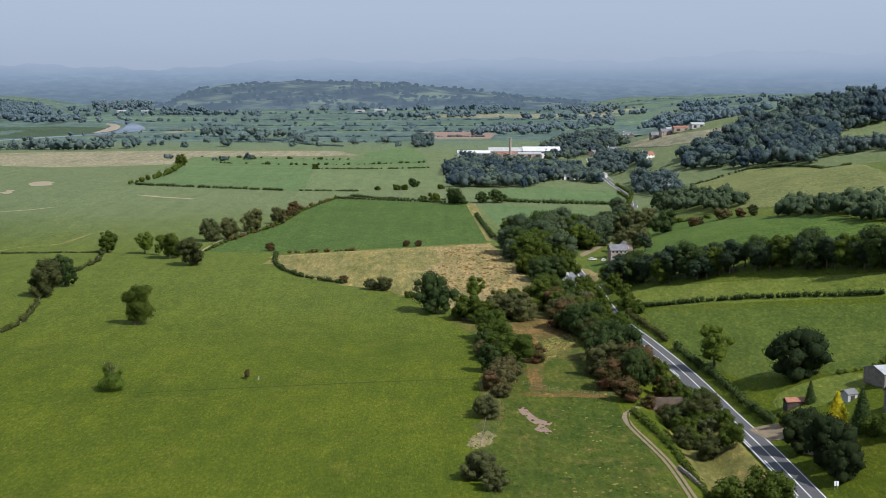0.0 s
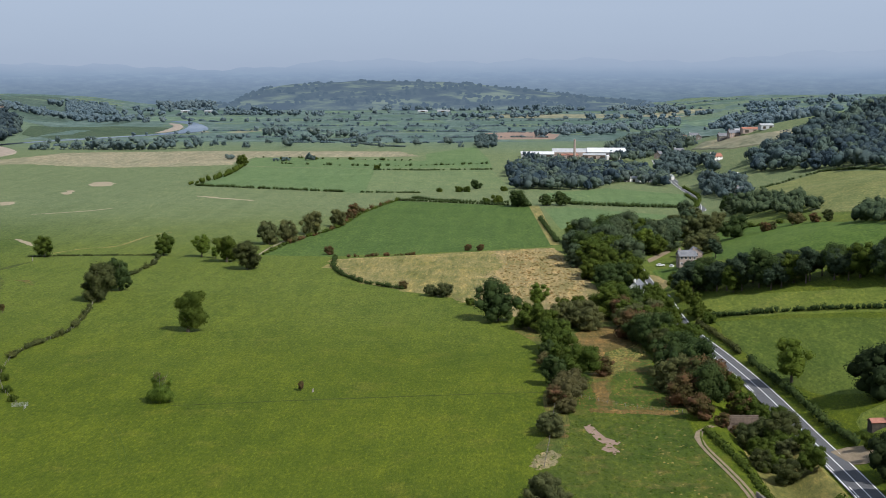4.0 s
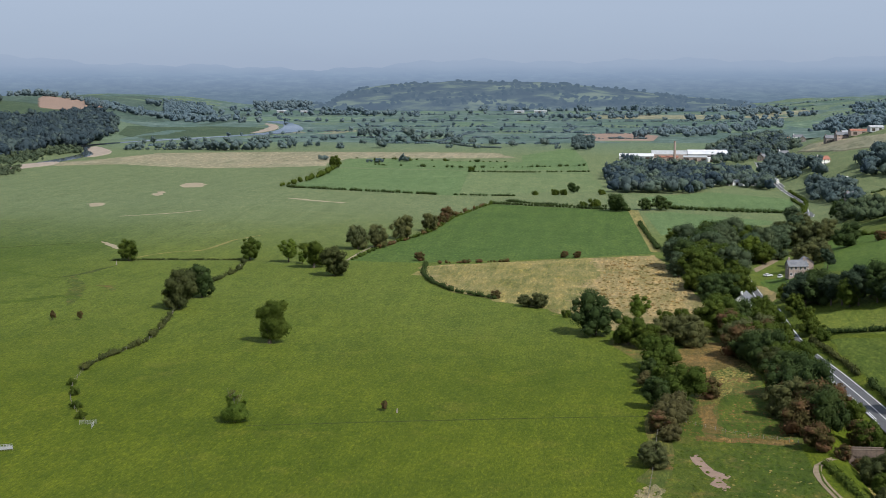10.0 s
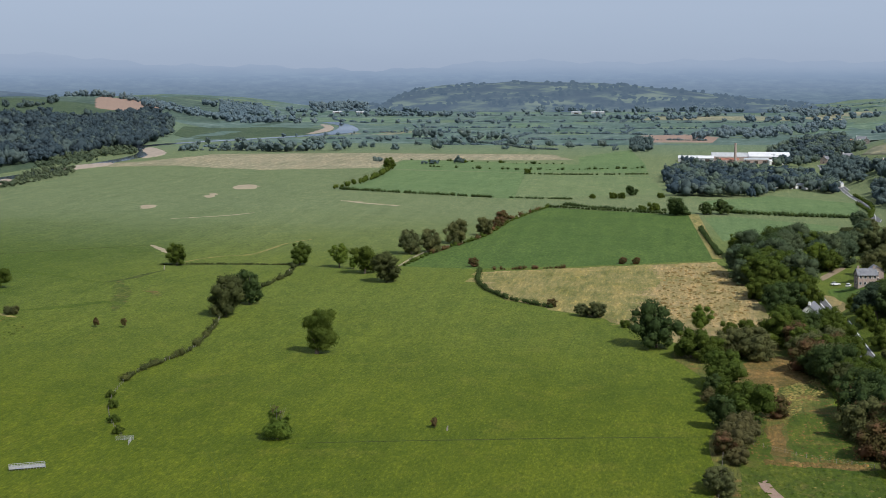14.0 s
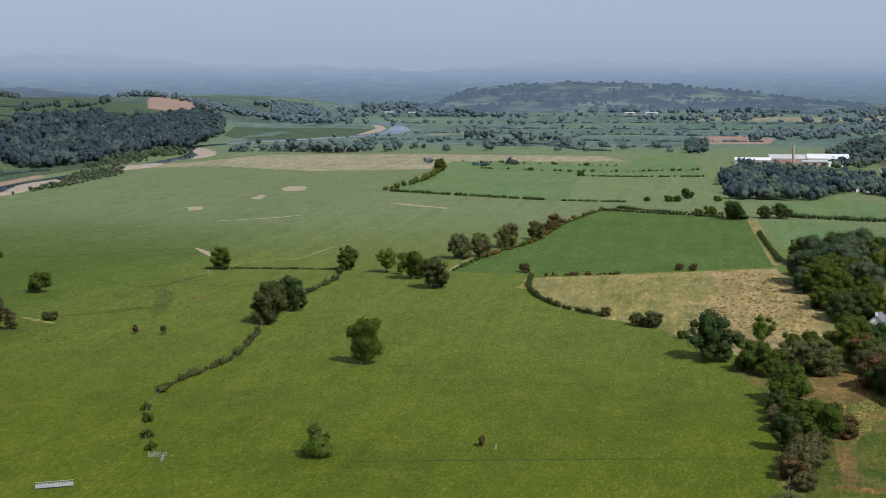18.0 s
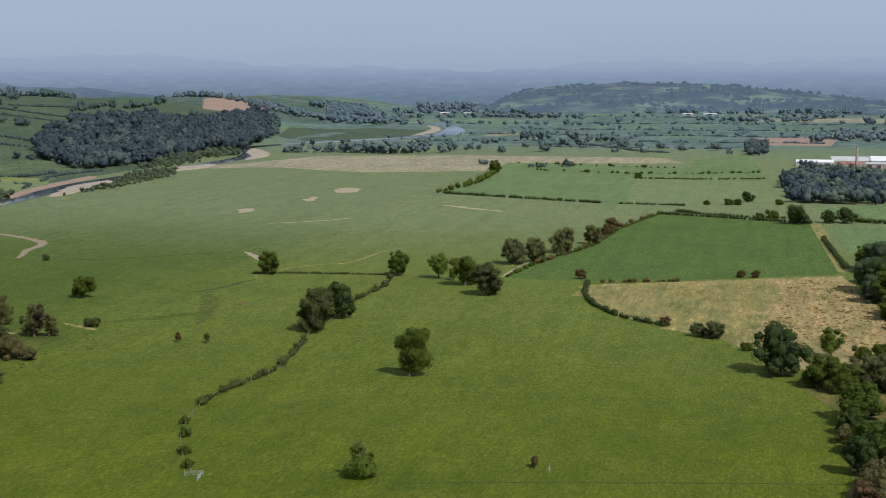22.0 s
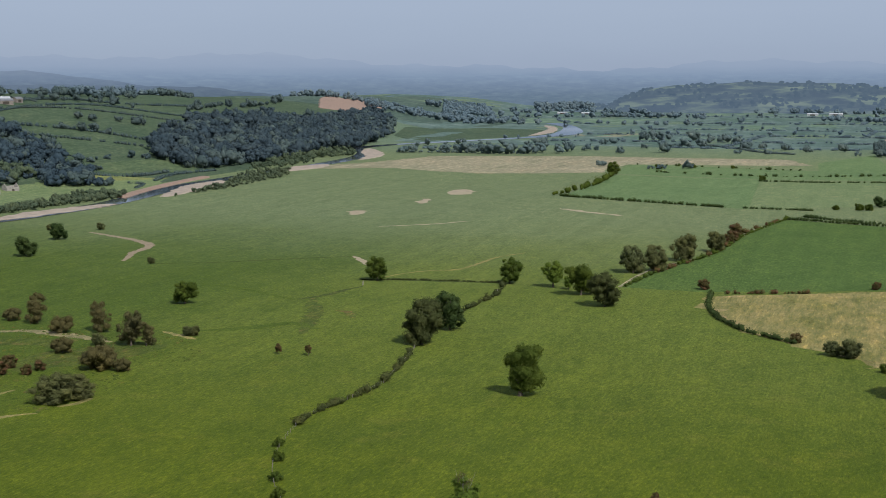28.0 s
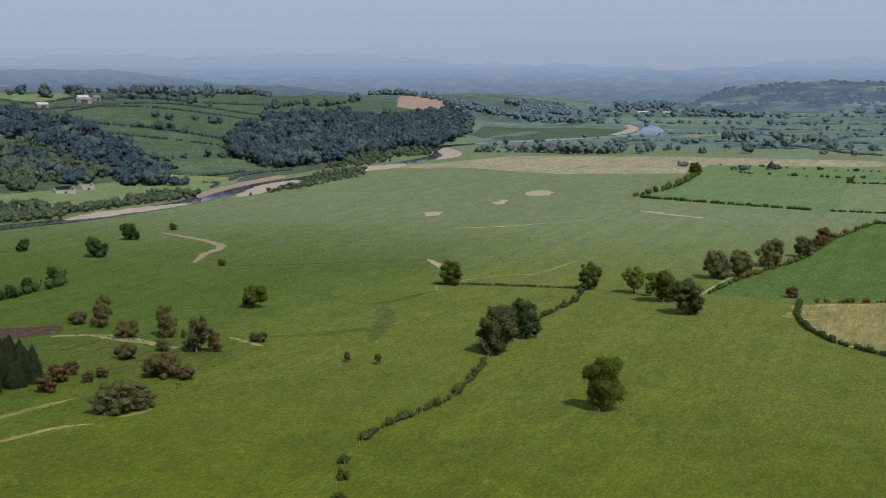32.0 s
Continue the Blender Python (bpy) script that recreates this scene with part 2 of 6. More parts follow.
# Far leaves and far grass: blue distance haze is mixed into the base colours.
LEAF_FAR = foliage("leaf_far_wood", (0.056, 0.088, 0.094), (0.094, 0.13, 0.13), core_shade=1.0)
LEAF_FAR_LIGHT = foliage("leaf_far_light", (0.074, 0.11, 0.096), (0.118, 0.158, 0.126), core_shade=1.0)
LEAF_FAR_DARK = foliage("leaf_far_dark", (0.037, 0.06, 0.078), (0.056, 0.084, 0.102), core_shade=1.0)
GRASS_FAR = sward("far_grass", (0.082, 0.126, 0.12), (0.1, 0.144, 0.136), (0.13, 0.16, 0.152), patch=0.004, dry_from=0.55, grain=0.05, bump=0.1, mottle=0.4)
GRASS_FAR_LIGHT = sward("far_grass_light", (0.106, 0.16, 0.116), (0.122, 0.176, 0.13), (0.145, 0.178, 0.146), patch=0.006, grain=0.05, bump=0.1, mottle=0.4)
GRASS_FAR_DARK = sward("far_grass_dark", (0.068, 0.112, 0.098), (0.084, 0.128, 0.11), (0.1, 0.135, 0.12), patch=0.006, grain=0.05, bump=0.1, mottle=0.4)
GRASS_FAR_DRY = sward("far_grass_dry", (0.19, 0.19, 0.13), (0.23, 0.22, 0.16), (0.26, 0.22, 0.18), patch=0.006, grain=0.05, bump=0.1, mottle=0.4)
EARTH_PALE = plain("pale_earth", (0.25, 0.2, 0.13), (0.34, 0.28, 0.19), 0.2)
MUD = plain("dark_mud", (0.042, 0.028, 0.02), (0.085, 0.056, 0.042), 0.3, 0.95, 0.05)
REDSTONE = plain("red_sandstone", (0.25, 0.19, 0.165), (0.38, 0.3, 0.26), 0.8)
RUIN = plain("weathered_stone", (0.2, 0.18, 0.16), (0.36, 0.33, 0.29), 0.7)
TILE = plain("red_roof_tile", (0.24, 0.1, 0.07), (0.36, 0.17, 0.12), 0.8)
ZINC = plain("grey_sheet_roof", (0.3, 0.31, 0.32), (0.44, 0.45, 0.46), 0.3, 0.55, 0.4)
WHITEROOF = plain("white_sheet_roof", (0.5, 0.5, 0.51), (0.68, 0.68, 0.69), 0.1, 0.6)
DEADWOOD = plain("dead_wood", (0.24, 0.21, 0.18), (0.38, 0.34, 0.3), 2.0)
GALVANISED = plain("galvanised_metal", (0.24, 0.24, 0.24), (0.38, 0.38, 0.37), 2.0, 0.5, 0.5)
WEATHERED = plain("weathered_wood", (0.13, 0.115, 0.095), (0.24, 0.215, 0.18), 2.0)
DARKWOOD = plain("dark_wood", (0.03, 0.026, 0.022), (0.08, 0.065, 0.05), 1.0)
FRAME = plain("white_frame", (0.7, 0.7, 0.68), (0.8, 0.8, 0.78), 2.0)
TYRE = plain("tyre_rubber", (0.02, 0.02, 0.02), (0.035, 0.035, 0.035), 3.0)
GLASS = plain("window_glass", (0.02, 0.024, 0.03), (0.035, 0.04, 0.045), 0.5, 0.08, 0.6, 0.0)
# Trees of the far plain: pale haze painted into the leaf colours.
LEAF_HAZE = foliage("leaf_hazy_wood", (0.102, 0.15, 0.182), (0.132, 0.184, 0.212), core_shade=1.0)
LEAF_PLAIN = foliage("leaf_plain_haze", (0.086, 0.128, 0.134), (0.128, 0.172, 0.17), core_shade=1.0)


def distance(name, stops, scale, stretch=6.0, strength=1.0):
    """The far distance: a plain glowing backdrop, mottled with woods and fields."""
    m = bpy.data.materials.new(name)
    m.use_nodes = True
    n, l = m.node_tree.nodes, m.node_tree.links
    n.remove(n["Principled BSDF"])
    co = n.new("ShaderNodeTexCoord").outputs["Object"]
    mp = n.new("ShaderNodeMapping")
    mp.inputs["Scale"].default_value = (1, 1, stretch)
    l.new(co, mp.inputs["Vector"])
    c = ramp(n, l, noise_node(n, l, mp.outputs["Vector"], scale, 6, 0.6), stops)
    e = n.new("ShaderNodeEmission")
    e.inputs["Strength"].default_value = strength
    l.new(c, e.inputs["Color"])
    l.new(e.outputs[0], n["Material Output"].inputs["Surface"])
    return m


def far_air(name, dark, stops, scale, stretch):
    """Glowing far hills with haze painted in: paler and bluer towards their crests; woods and fields show as faint long
    marks.
    """
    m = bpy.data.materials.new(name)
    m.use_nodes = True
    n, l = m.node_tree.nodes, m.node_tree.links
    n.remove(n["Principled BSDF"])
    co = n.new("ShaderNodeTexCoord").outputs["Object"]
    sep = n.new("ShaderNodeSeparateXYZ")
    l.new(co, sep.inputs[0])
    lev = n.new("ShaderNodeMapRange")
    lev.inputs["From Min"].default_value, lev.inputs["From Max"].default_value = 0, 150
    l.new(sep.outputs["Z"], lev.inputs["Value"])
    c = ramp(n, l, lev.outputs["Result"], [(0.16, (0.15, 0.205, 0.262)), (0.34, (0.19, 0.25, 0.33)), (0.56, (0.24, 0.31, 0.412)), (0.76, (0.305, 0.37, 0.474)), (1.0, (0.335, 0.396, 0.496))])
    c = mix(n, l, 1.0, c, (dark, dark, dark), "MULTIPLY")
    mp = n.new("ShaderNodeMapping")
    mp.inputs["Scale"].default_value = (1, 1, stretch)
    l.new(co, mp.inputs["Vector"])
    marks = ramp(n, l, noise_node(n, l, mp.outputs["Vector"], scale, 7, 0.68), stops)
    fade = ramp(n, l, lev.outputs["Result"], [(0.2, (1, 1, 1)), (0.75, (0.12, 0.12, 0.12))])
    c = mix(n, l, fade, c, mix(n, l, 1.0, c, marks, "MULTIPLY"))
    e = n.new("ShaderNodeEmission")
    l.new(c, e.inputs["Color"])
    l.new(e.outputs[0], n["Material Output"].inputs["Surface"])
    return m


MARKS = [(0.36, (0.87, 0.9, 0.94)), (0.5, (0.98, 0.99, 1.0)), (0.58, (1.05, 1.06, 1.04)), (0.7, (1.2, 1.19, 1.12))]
# The far hill and its woods glow by themselves, in hazy blue tones.
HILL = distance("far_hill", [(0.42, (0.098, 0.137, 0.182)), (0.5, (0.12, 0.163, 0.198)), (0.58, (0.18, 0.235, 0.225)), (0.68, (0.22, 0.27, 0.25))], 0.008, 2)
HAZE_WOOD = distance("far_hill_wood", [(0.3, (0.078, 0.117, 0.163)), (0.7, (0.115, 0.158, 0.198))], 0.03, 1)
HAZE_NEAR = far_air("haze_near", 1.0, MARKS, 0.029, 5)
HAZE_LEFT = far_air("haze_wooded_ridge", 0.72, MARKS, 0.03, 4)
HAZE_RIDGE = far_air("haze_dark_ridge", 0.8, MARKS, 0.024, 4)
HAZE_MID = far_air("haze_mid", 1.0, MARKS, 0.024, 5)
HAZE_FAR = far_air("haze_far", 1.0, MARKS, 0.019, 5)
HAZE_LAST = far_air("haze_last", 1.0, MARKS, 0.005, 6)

# ---- terrain ----
Y_ROAD, X_ROAD = (200, 300, 417, 500, 582, 656, 700, 1056, 1187, 1307, 1494, 1688, 2500), (90, 87, 82, 77, 68, 59, 64, 135, 150, 150, 155, 167, 330)


def hgt(x, y):
    """The lie of the land: a flat river plain between two valley sides."""
    x, y = np.asarray(x, float), np.asarray(y, float)
    foot = np.interp(y, (300, 1700, 2700, 4000), (-655, -655, -735, -900))
    u = np.clip((foot - x) / 360, 0, 1)
    left = np.interp(y, (700, 1500, 2000, 2650, 4000), (60, 73, 66, 46, 30)) * u * u * (3 - 2 * u) - 0.012 * np.clip(foot - 360 - x, 0, 1500)
    left = left + u * 6 * np.sin(x / 90 + y / 140) * np.sin(y / 110)
    s = np.clip(x - np.interp(y, Y_ROAD, X_ROAD) - 6, 0, 900)
    right = np.interp(y, (0, 900, 1200, 1500, 2000, 2600, 4000), (75, 75, 55, 95, 60, 30, 30)) * (1 - np.exp(-s / 190))
    right = right + np.clip(s / 60, 0, 1) * 3 * np.sin(y / 60 + x / 45)
    roll_ = 0.5 * np.sin(x / 47 + 1) * np.sin(y / 83) * np.clip((y - 350) / 200, 0, 1)
    cut = 4.2 * np.exp(-(((x - 69.5) / 6.5) ** 4)) * np.clip((y - 320) / 30, 0, 1) * np.clip((470 - y) / 20, 0, 1)
    return left + right + roll_ - cut


# ---- terrain end ----
def hz(x, y):
    return float(hgt(x, y))


def mesh_ob(name, verts, faces, mat, smooth=False, parent=None):
    me = bpy.data.meshes.new(name)
    me.from_pydata([tuple(v) for v in verts], [], [tuple(f) for f in faces])
    for k in (mat if isinstance(mat, (list, tuple)) else [mat]):
        me.materials.append(k)
    if smooth:
        me.polygons.foreach_set("use_smooth", [True] * len(me.polygons))
    ob = new(name, me)
    ob.parent = parent
    return ob


def part(name, geom, mat, parent, label="", smooth=False):
    """Links one mesh under a thing; geom is (verts, faces)."""
    ob = mesh_ob(name, geom[0], geom[1], mat, smooth, parent)
    return tagged(ob, label) if label else ob


def spline(pts, step=6.0, closed=False):
    """Points along a smooth line through pts."""
    p = np.array(pts, float)
    out = []
    n = len(p)
    for i in range(n if closed else n - 1):
        a, b, c, d = (p[(i + k) % n] if closed else p[min(max(i + k, 0), n - 1)] for k in (-1, 0, 1, 2))
        for t in np.arange(0, 1, 1 / max(1, int(np.linalg.norm(c - b) / step))):
            out.append(0.5 * (2 * b + (c - a) * t + (2 * a - 5 * b + 4 * c - d) * t * t + (3 * b - a - 3 * c + d) * t ** 3))
    if not closed:
        out.append(p[-1])
    return np.array(out)


def inside(px, py, poly):
    ok = np.zeros(len(px), bool)
    for (x0, y0), (x1, y1) in zip(poly, np.roll(poly, -1, 0)):
        cross = (y0 > py) != (y1 > py)
        ok ^= cross & (px < (x1 - x0) * (py - y0) / (y1 - y0 + 1e-12) + x0)
    return ok


def sheet(name, pts, mat, label, lift=0.12, step=18.0, round_=False, category="field", wander=0.0):
    """A patch of land cover that lies on the terrain."""
    edge = spline(pts, 5.0, True) if round_ else spline(pts, 1e9, True)
    if not round_:
        edge = np.concatenate([np.linspace(a, b, max(2, int(np.linalg.norm(b - a) / step) + 1))[:-1] for a, b in zip(edge, np.roll(edge, -1, 0))])
    if wander:
        fine_ = np.concatenate([np.linspace(a, b, max(2, int(np.linalg.norm(b - a) / 5) + 1))[:-1] for a, b in zip(edge, np.roll(edge, -1, 0))])
        edge = fine_ + np.random.default_rng(len(fine_)).normal(0, wander, fine_.shape)
    lo, hi = edge.min(0), edge.max(0)
    gx, gy = np.meshgrid(np.arange(lo[0] + step / 2, hi[0], step), np.arange(lo[1] + step / 2, hi[1], step))
    gx, gy = gx.ravel(), gy.ravel()
    keep = inside(gx, gy, edge)
    near = np.min(np.hypot(gx[keep][:, None] - edge[None, :, 0], gy[keep][:, None] - edge[None, :, 1]), 1) > step * 0.25 if keep.any() else []
    q = np.concatenate([edge, np.stack([gx[keep][near], gy[keep][near]], 1)]) if keep.any() else edge
    v, _, f, *_ = delaunay_2d_cdt([Vector(a) for a in q], [], [list(range(len(edge)))], 1, 1e-4)
    v = np.array([tuple(a) for a in v])
    high = hgt(v[:, 0], v[:, 1])
    if lift < 0.28 and np.abs(high).max() < 1.2:
        lift *= 0.32
    top = np.c_[v, high + lift]
    rim = len(edge)
    k = len(v)
    f = [tuple(g) for g in f] + [(k + i, k + (i + 1) % rim, k + rim + (i + 1) % rim, k + rim + i) for i in range(rim)]
    along_ = np.roll(edge, -1, 0) - np.roll(edge, 1, 0)
    along_ /= np.linalg.norm(along_, axis=1)[:, None] + 1e-9
    turn_ = np.sign(np.sum(edge[:, 0] * np.roll(edge[:, 1], -1) - np.roll(edge[:, 0], -1) * edge[:, 1]))
    foot = edge + np.stack([along_[:, 1], -along_[:, 0]], 1) * turn_ * min(max(0.4, 5 * lift), 1.2)
    ob = mesh_ob(name, np.concatenate([top, top[:rim], np.c_[foot, hgt(foot[:, 0], foot[:, 1]) - 0.05]]), f, mat, True)
    return tagged(ob, label, category, kind="structure")


def strip(name, pts, width, mat, lift, parent=None, step=6.0, side=0.0, dash=None):
    """A band along a line on the terrain; dash: (on, off) lengths."""
    c = spline(pts, step)
    d = np.gradient(c, axis=0)
    d /= np.linalg.norm(d, axis=1)[:, None]
    nrm = np.stack([d[:, 1], -d[:, 0]], 1)
    c = c + nrm * side
    verts, faces = [], []
    run = np.r_[0, np.cumsum(np.linalg.norm(np.diff(c, axis=0), axis=1))]
    if dash:
        bits = [(s, s + dash[0]) for s in np.arange(0, run[-1] - dash[0], sum(dash))]
    else:
        bits = [(0, run[-1])]
    for s0, s1 in bits:
        at = np.unique(np.r_[s0, run[(run > s0) & (run < s1)], s1])
        k = len(verts)
        for s in at:
            p = np.array([np.interp(s, run, c[:, 0]), np.interp(s, run, c[:, 1])])
            q = np.array([np.interp(s, run, nrm[:, 0]), np.interp(s, run, nrm[:, 1])])
            z = hz(*(p - nrm[0] * 0)) + lift
            for e in (-0.5, 0.5):
                xy = p + q * width * e
                verts.append((xy[0], xy[1], max(z, hz(*xy) + lift * 0.6)))
        faces += [(k + 2 * i, k + 2 * i + 1, k + 2 * i + 3, k + 2 * i + 2) for i in range(len(at) - 1)]
    return mesh_ob(name, verts, faces, mat, True, parent)


def tube(pts, radii, n=7):
    verts, faces = [], []
    for i, (p, r) in enumerate(zip(pts, radii)):
        for k in range(n):
            a = 2 * math.pi * k / n
            verts.append((p[0] + r * math.cos(a), p[1] + r * math.sin(a), p[2]))
    for i in range(len(pts) - 1):
        for k in range(n):
            a, b = i * n + k, i * n + (k + 1) % n
            faces.append((a, b, b + n, a + n))
    faces.append(tuple(range((len(pts) - 1) * n, len(pts) * n)))
    return verts, faces


def join(*geoms):
    verts, faces = [], []
    for v, f in geoms:
        k = len(verts)
        verts += [tuple(a) for a in v]
        faces += [tuple(i + k for i in g) for g in f]
    return verts, faces


def ico(level):
    bm = bmesh.new()
    bmesh.ops.create_icosphere(bm, subdivisions=level, radius=1)
    v = np.array([a.co[:] for a in bm.verts])
    f = np.array([[a.index for a in g.verts] for g in bm.faces])
    bm.free()
    return v, f


ICO1 = ico(1)


def leaf_ob(name, chunks, mat, inner, parent=None):
    """One leafy mesh from chunks of (core verts, core triangles, spray corners)."""
    cores, tris, sprays, at = [], [], [], 0
    for cv, ct, sp in chunks:
        cores.append(cv)
        tris.append(ct + at)
        sprays.append(sp)
        at += len(cv)
    cores, tris, sprays = np.concatenate(cores), np.concatenate(tris), np.concatenate(sprays)
    verts = np.concatenate([cores, sprays.reshape(-1, 3)])
    nt, nq = len(tris), len(sprays)
    me = bpy.data.meshes.new(name)
    me.vertices.add(len(verts))
    me.vertices.foreach_set("co", verts.astype(np.float32).ravel())
    me.loops.add(nt * 3 + nq * 4)
    me.loops.foreach_set("vertex_index", np.concatenate([tris.ravel(), np.arange(nq * 4) + len(cores)]).astype(np.int32))
    me.polygons.add(nt + nq)
    me.polygons.foreach_set("loop_start", np.concatenate([np.arange(nt) * 3, nt * 3 + np.arange(nq) * 4]).astype(np.int32))
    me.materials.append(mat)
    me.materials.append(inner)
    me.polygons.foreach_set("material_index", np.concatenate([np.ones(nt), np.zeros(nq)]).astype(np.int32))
    me.polygons.foreach_set("use_smooth", np.ones(nt + nq, bool))
    me.update(calc_edges=True)
    ob = new(name, me)
    ob.parent = parent
    return ob


def lobes_mesh(rng, lobes, leaves, size, core, fill=0.72, reach=(0.7, 1.25)):
    """A crown: lumpy cores for the inner foliage shade, with many small leaf sprays standing out of them."""
    lobes = np.array(lobes, float)
    n = len(lobes)
    cen, rad = lobes[:, :3], lobes[:, [3, 3, 4]]
    v, f = core
    k = len(v)
    bumps = 1 + 0.2 * np.sin(v @ rng.normal(0, 3, (3, n)) + rng.uniform(0, 6, n)).T + rng.normal(0, 0.06, (n, k))
    cv = (cen[:, None] + v[None] * bumps[:, :, None] * rad[:, None] * fill).reshape(-1, 3)
    ct = (f[None] + (np.arange(n) * k)[:, None, None]).reshape(-1, 3)
    area = lobes[:, 3] * lobes[:, 4]
    own = np.repeat(np.arange(n), np.maximum(5, (leaves * area / area.sum()).astype(int)))
    m = len(own)
    d = rng.normal(0, 1, (m, 3))
    d[:, 2] += 0.3
    d /= np.linalg.norm(d, axis=1)[:, None]
    c = cen[own] + d * rad[own] * rng.uniform(*reach, (m, 1))
    out = d + rng.normal(0, 0.28, (m, 3))
    out /= np.linalg.norm(out, axis=1)[:, None]
    a = np.cross(out, rng.normal(0, 1, (m, 3)))
    a /= np.linalg.norm(a, axis=1)[:, None]
    b = np.cross(out, a)
    s = size * rng.uniform(0.55, 1.55, (m, 1))
    return cv, ct, np.stack([c - a * s, c - b * s * 0.7, c + a * s + out * s * 0.3, c + b * s * 0.7], 1)


def crown_lobes(rng, h, w, low, n, shape="round"):
    """Lobes of an uneven crown h high and w wide whose foliage begins at low."""
    mid, half = (h + low) / 2, (h - low) / 2
    if shape == "cone":
        lobes = []
        for i in range(n):
            u = (i + 0.5) / n
            r = w * 0.5 * (1.02 - u) ** 0.7 * 0.8 + 0.15
            a = i * 2.4
            lobes.append((w * 0.1 * (1 - u) * math.cos(a), w * 0.1 * (1 - u) * math.sin(a), low + (h - low) * u, r, max(r * 0.9, half / n * 2.4)))
        return lobes
    lobes = [(rng.normal(0, 0.04) * w, rng.normal(0, 0.04) * w, mid - 0.1 * half, w * 0.31, half * 0.72)]
    lean = rng.normal(0, 0.1, 2) * w
    for i in range(n):
        u = (i + 0.5) / n * 2 - 1
        a = i * 2.4 + rng.uniform(-0.7, 0.7)
        belly = {"round": math.sqrt(max(0.1, 1 - (u * 0.92) ** 2)), "vase": 0.5 + 0.42 * min(1, u + 0.9) if u < 0.4 else 0.9 - (u - 0.4) * 0.7}[shape]
        r = w * rng.uniform(0.09, 0.22)
        out = rng.uniform(0.62, 1.22) * (w * 0.5 * belly - r * 0.55)
        lobes.append((out * math.cos(a) + lean[0] * u, out * math.sin(a) + lean[1] * u, min(max(mid + half * u * rng.uniform(0.75, 1.12), low + r * 0.5), h - r * 0.55), r, r * rng.uniform(0.7, 0.95)))
    return lobes


def make_tree(seed, h, w, low, mat, n=14, leaves=1500, size=0.42, shape="round", trunk=0.35, category="tree", name="tree", stems=1, lobes=None, twigs=0, fill=0.84):
    """A tree of height h: a tapered trunk with limbs, and a leafy crown."""
    rng = np.random.default_rng(seed)
    root = new(name)
    geoms = []
    for s in range(stems):
        bx, by = rng.normal(0, 0.12 * w, 2) if stems > 1 else (0, 0)
        lean = rng.normal(0, 0.03 * h, 2)
        hs = np.linspace(0, 0.8, 6)
        geoms.append(tube([(bx + lean[0] * q * q, by + lean[1] * q * q, q * h - (0.4 if q == 0 else 0)) for q in hs], [trunk * (1.25 - 1.3 * q) if q else trunk * 1.5 for q in hs]))
    for i in range(6):
        a, z0 = i * 1.9 + rng.uniform(0, 1), rng.uniform(low * 0.7, h * 0.5)
        tip = (w * 0.33 * math.cos(a), w * 0.33 * math.sin(a), z0 + h * 0.25)
        geoms.append(tube([(0, 0, z0), tuple(0.5 * t + (0, 0, z0)[k] * 0.5 + (0.06 * h if k == 2 else 0) for k, t in enumerate(tip)), tip], [trunk * 0.45, trunk * 0.3, trunk * 0.1], 5))
    part("trunk", join(*geoms), BARK, root)
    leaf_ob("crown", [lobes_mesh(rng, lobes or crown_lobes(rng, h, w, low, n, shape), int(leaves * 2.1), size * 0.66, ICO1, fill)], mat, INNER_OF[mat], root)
    for i in range(twigs):
        a, z0, z1 = i * 2.1 + rng.uniform(0, 1), h * 0.5, h * rng.uniform(1.15, 1.5)
        q = w * rng.uniform(0.1, 0.42)
        part("bare_branch", tube([(0, 0, z0), (q * 0.6 * math.cos(a), q * 0.6 * math.sin(a), (z0 + z1) / 2), (q * math.cos(a), q * math.sin(a), z1)], [trunk * 0.26, trunk * 0.16, 0.03], 5), WEATHERED, root, "thin bare grey branch")
    if twigs:
        top_ = [(w * 0.18 * math.cos(a), w * 0.18 * math.sin(a), h * z, w * 0.16, h * 0.13) for a, z in ((0.4, 1.12), (1.9, 1.3), (3.3, 1.18), (4.4, 1.36), (5.5, 1.1))]
        tagged(leaf_ob("dry_leaves", [lobes_mesh(rng, top_, 150, size * 0.55, ICO1, 0.05, (0.3, 1.15))], LEAF_BROWN, INNER_OF[LEAF_BROWN], root), "sparse brown dying leaves")
    return root


# ---- ground ----
gx = np.unique(np.r_[np.arange(-3600, -1200, 120), np.arange(-1200, 620, 14), np.arange(38, 128, 3.5), np.arange(620, 3600, 120)])
gy = np.unique(np.r_[np.arange(-1500, 240, 120), np.arange(240, 2800, 16), np.arange(300, 720, 4), np.arange(2800, 6200, 120)])
mx_, my_ = np.meshgrid(gx, gy)
nx, ny = len(gx), len(gy)
gv = np.c_[mx_.ravel(), my_.ravel(), hgt(mx_.ravel(), my_.ravel())]
gf = [(j * nx + i, j * nx + i + 1, (j + 1) * nx + i + 1, (j + 1) * nx + i) for j in range(ny - 1) for i in range(nx - 1)]
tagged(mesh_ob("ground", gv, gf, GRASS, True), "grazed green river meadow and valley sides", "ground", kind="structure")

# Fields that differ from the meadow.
sheet("valley_side", [(-660, 900), (-622, 1100), (-640, 1300), (-640, 1500), (-690, 1950), (-860, 2600), (-1250, 2750), (-3000, 3000), (-2400, 1000)], GRASS_DIM, "dull green valley-side pastures with cloud shade painted in", 0.5, 14)
sheet("rough_pasture", [(9, 300), (11, 380), (16, 430), (21, 462), (52, 446), (52.5, 412), (56.5, 366), (57.5, 300)], GRASS_ROUGH, "tussocky rough green pasture beside the farm track", 0.1, 10)
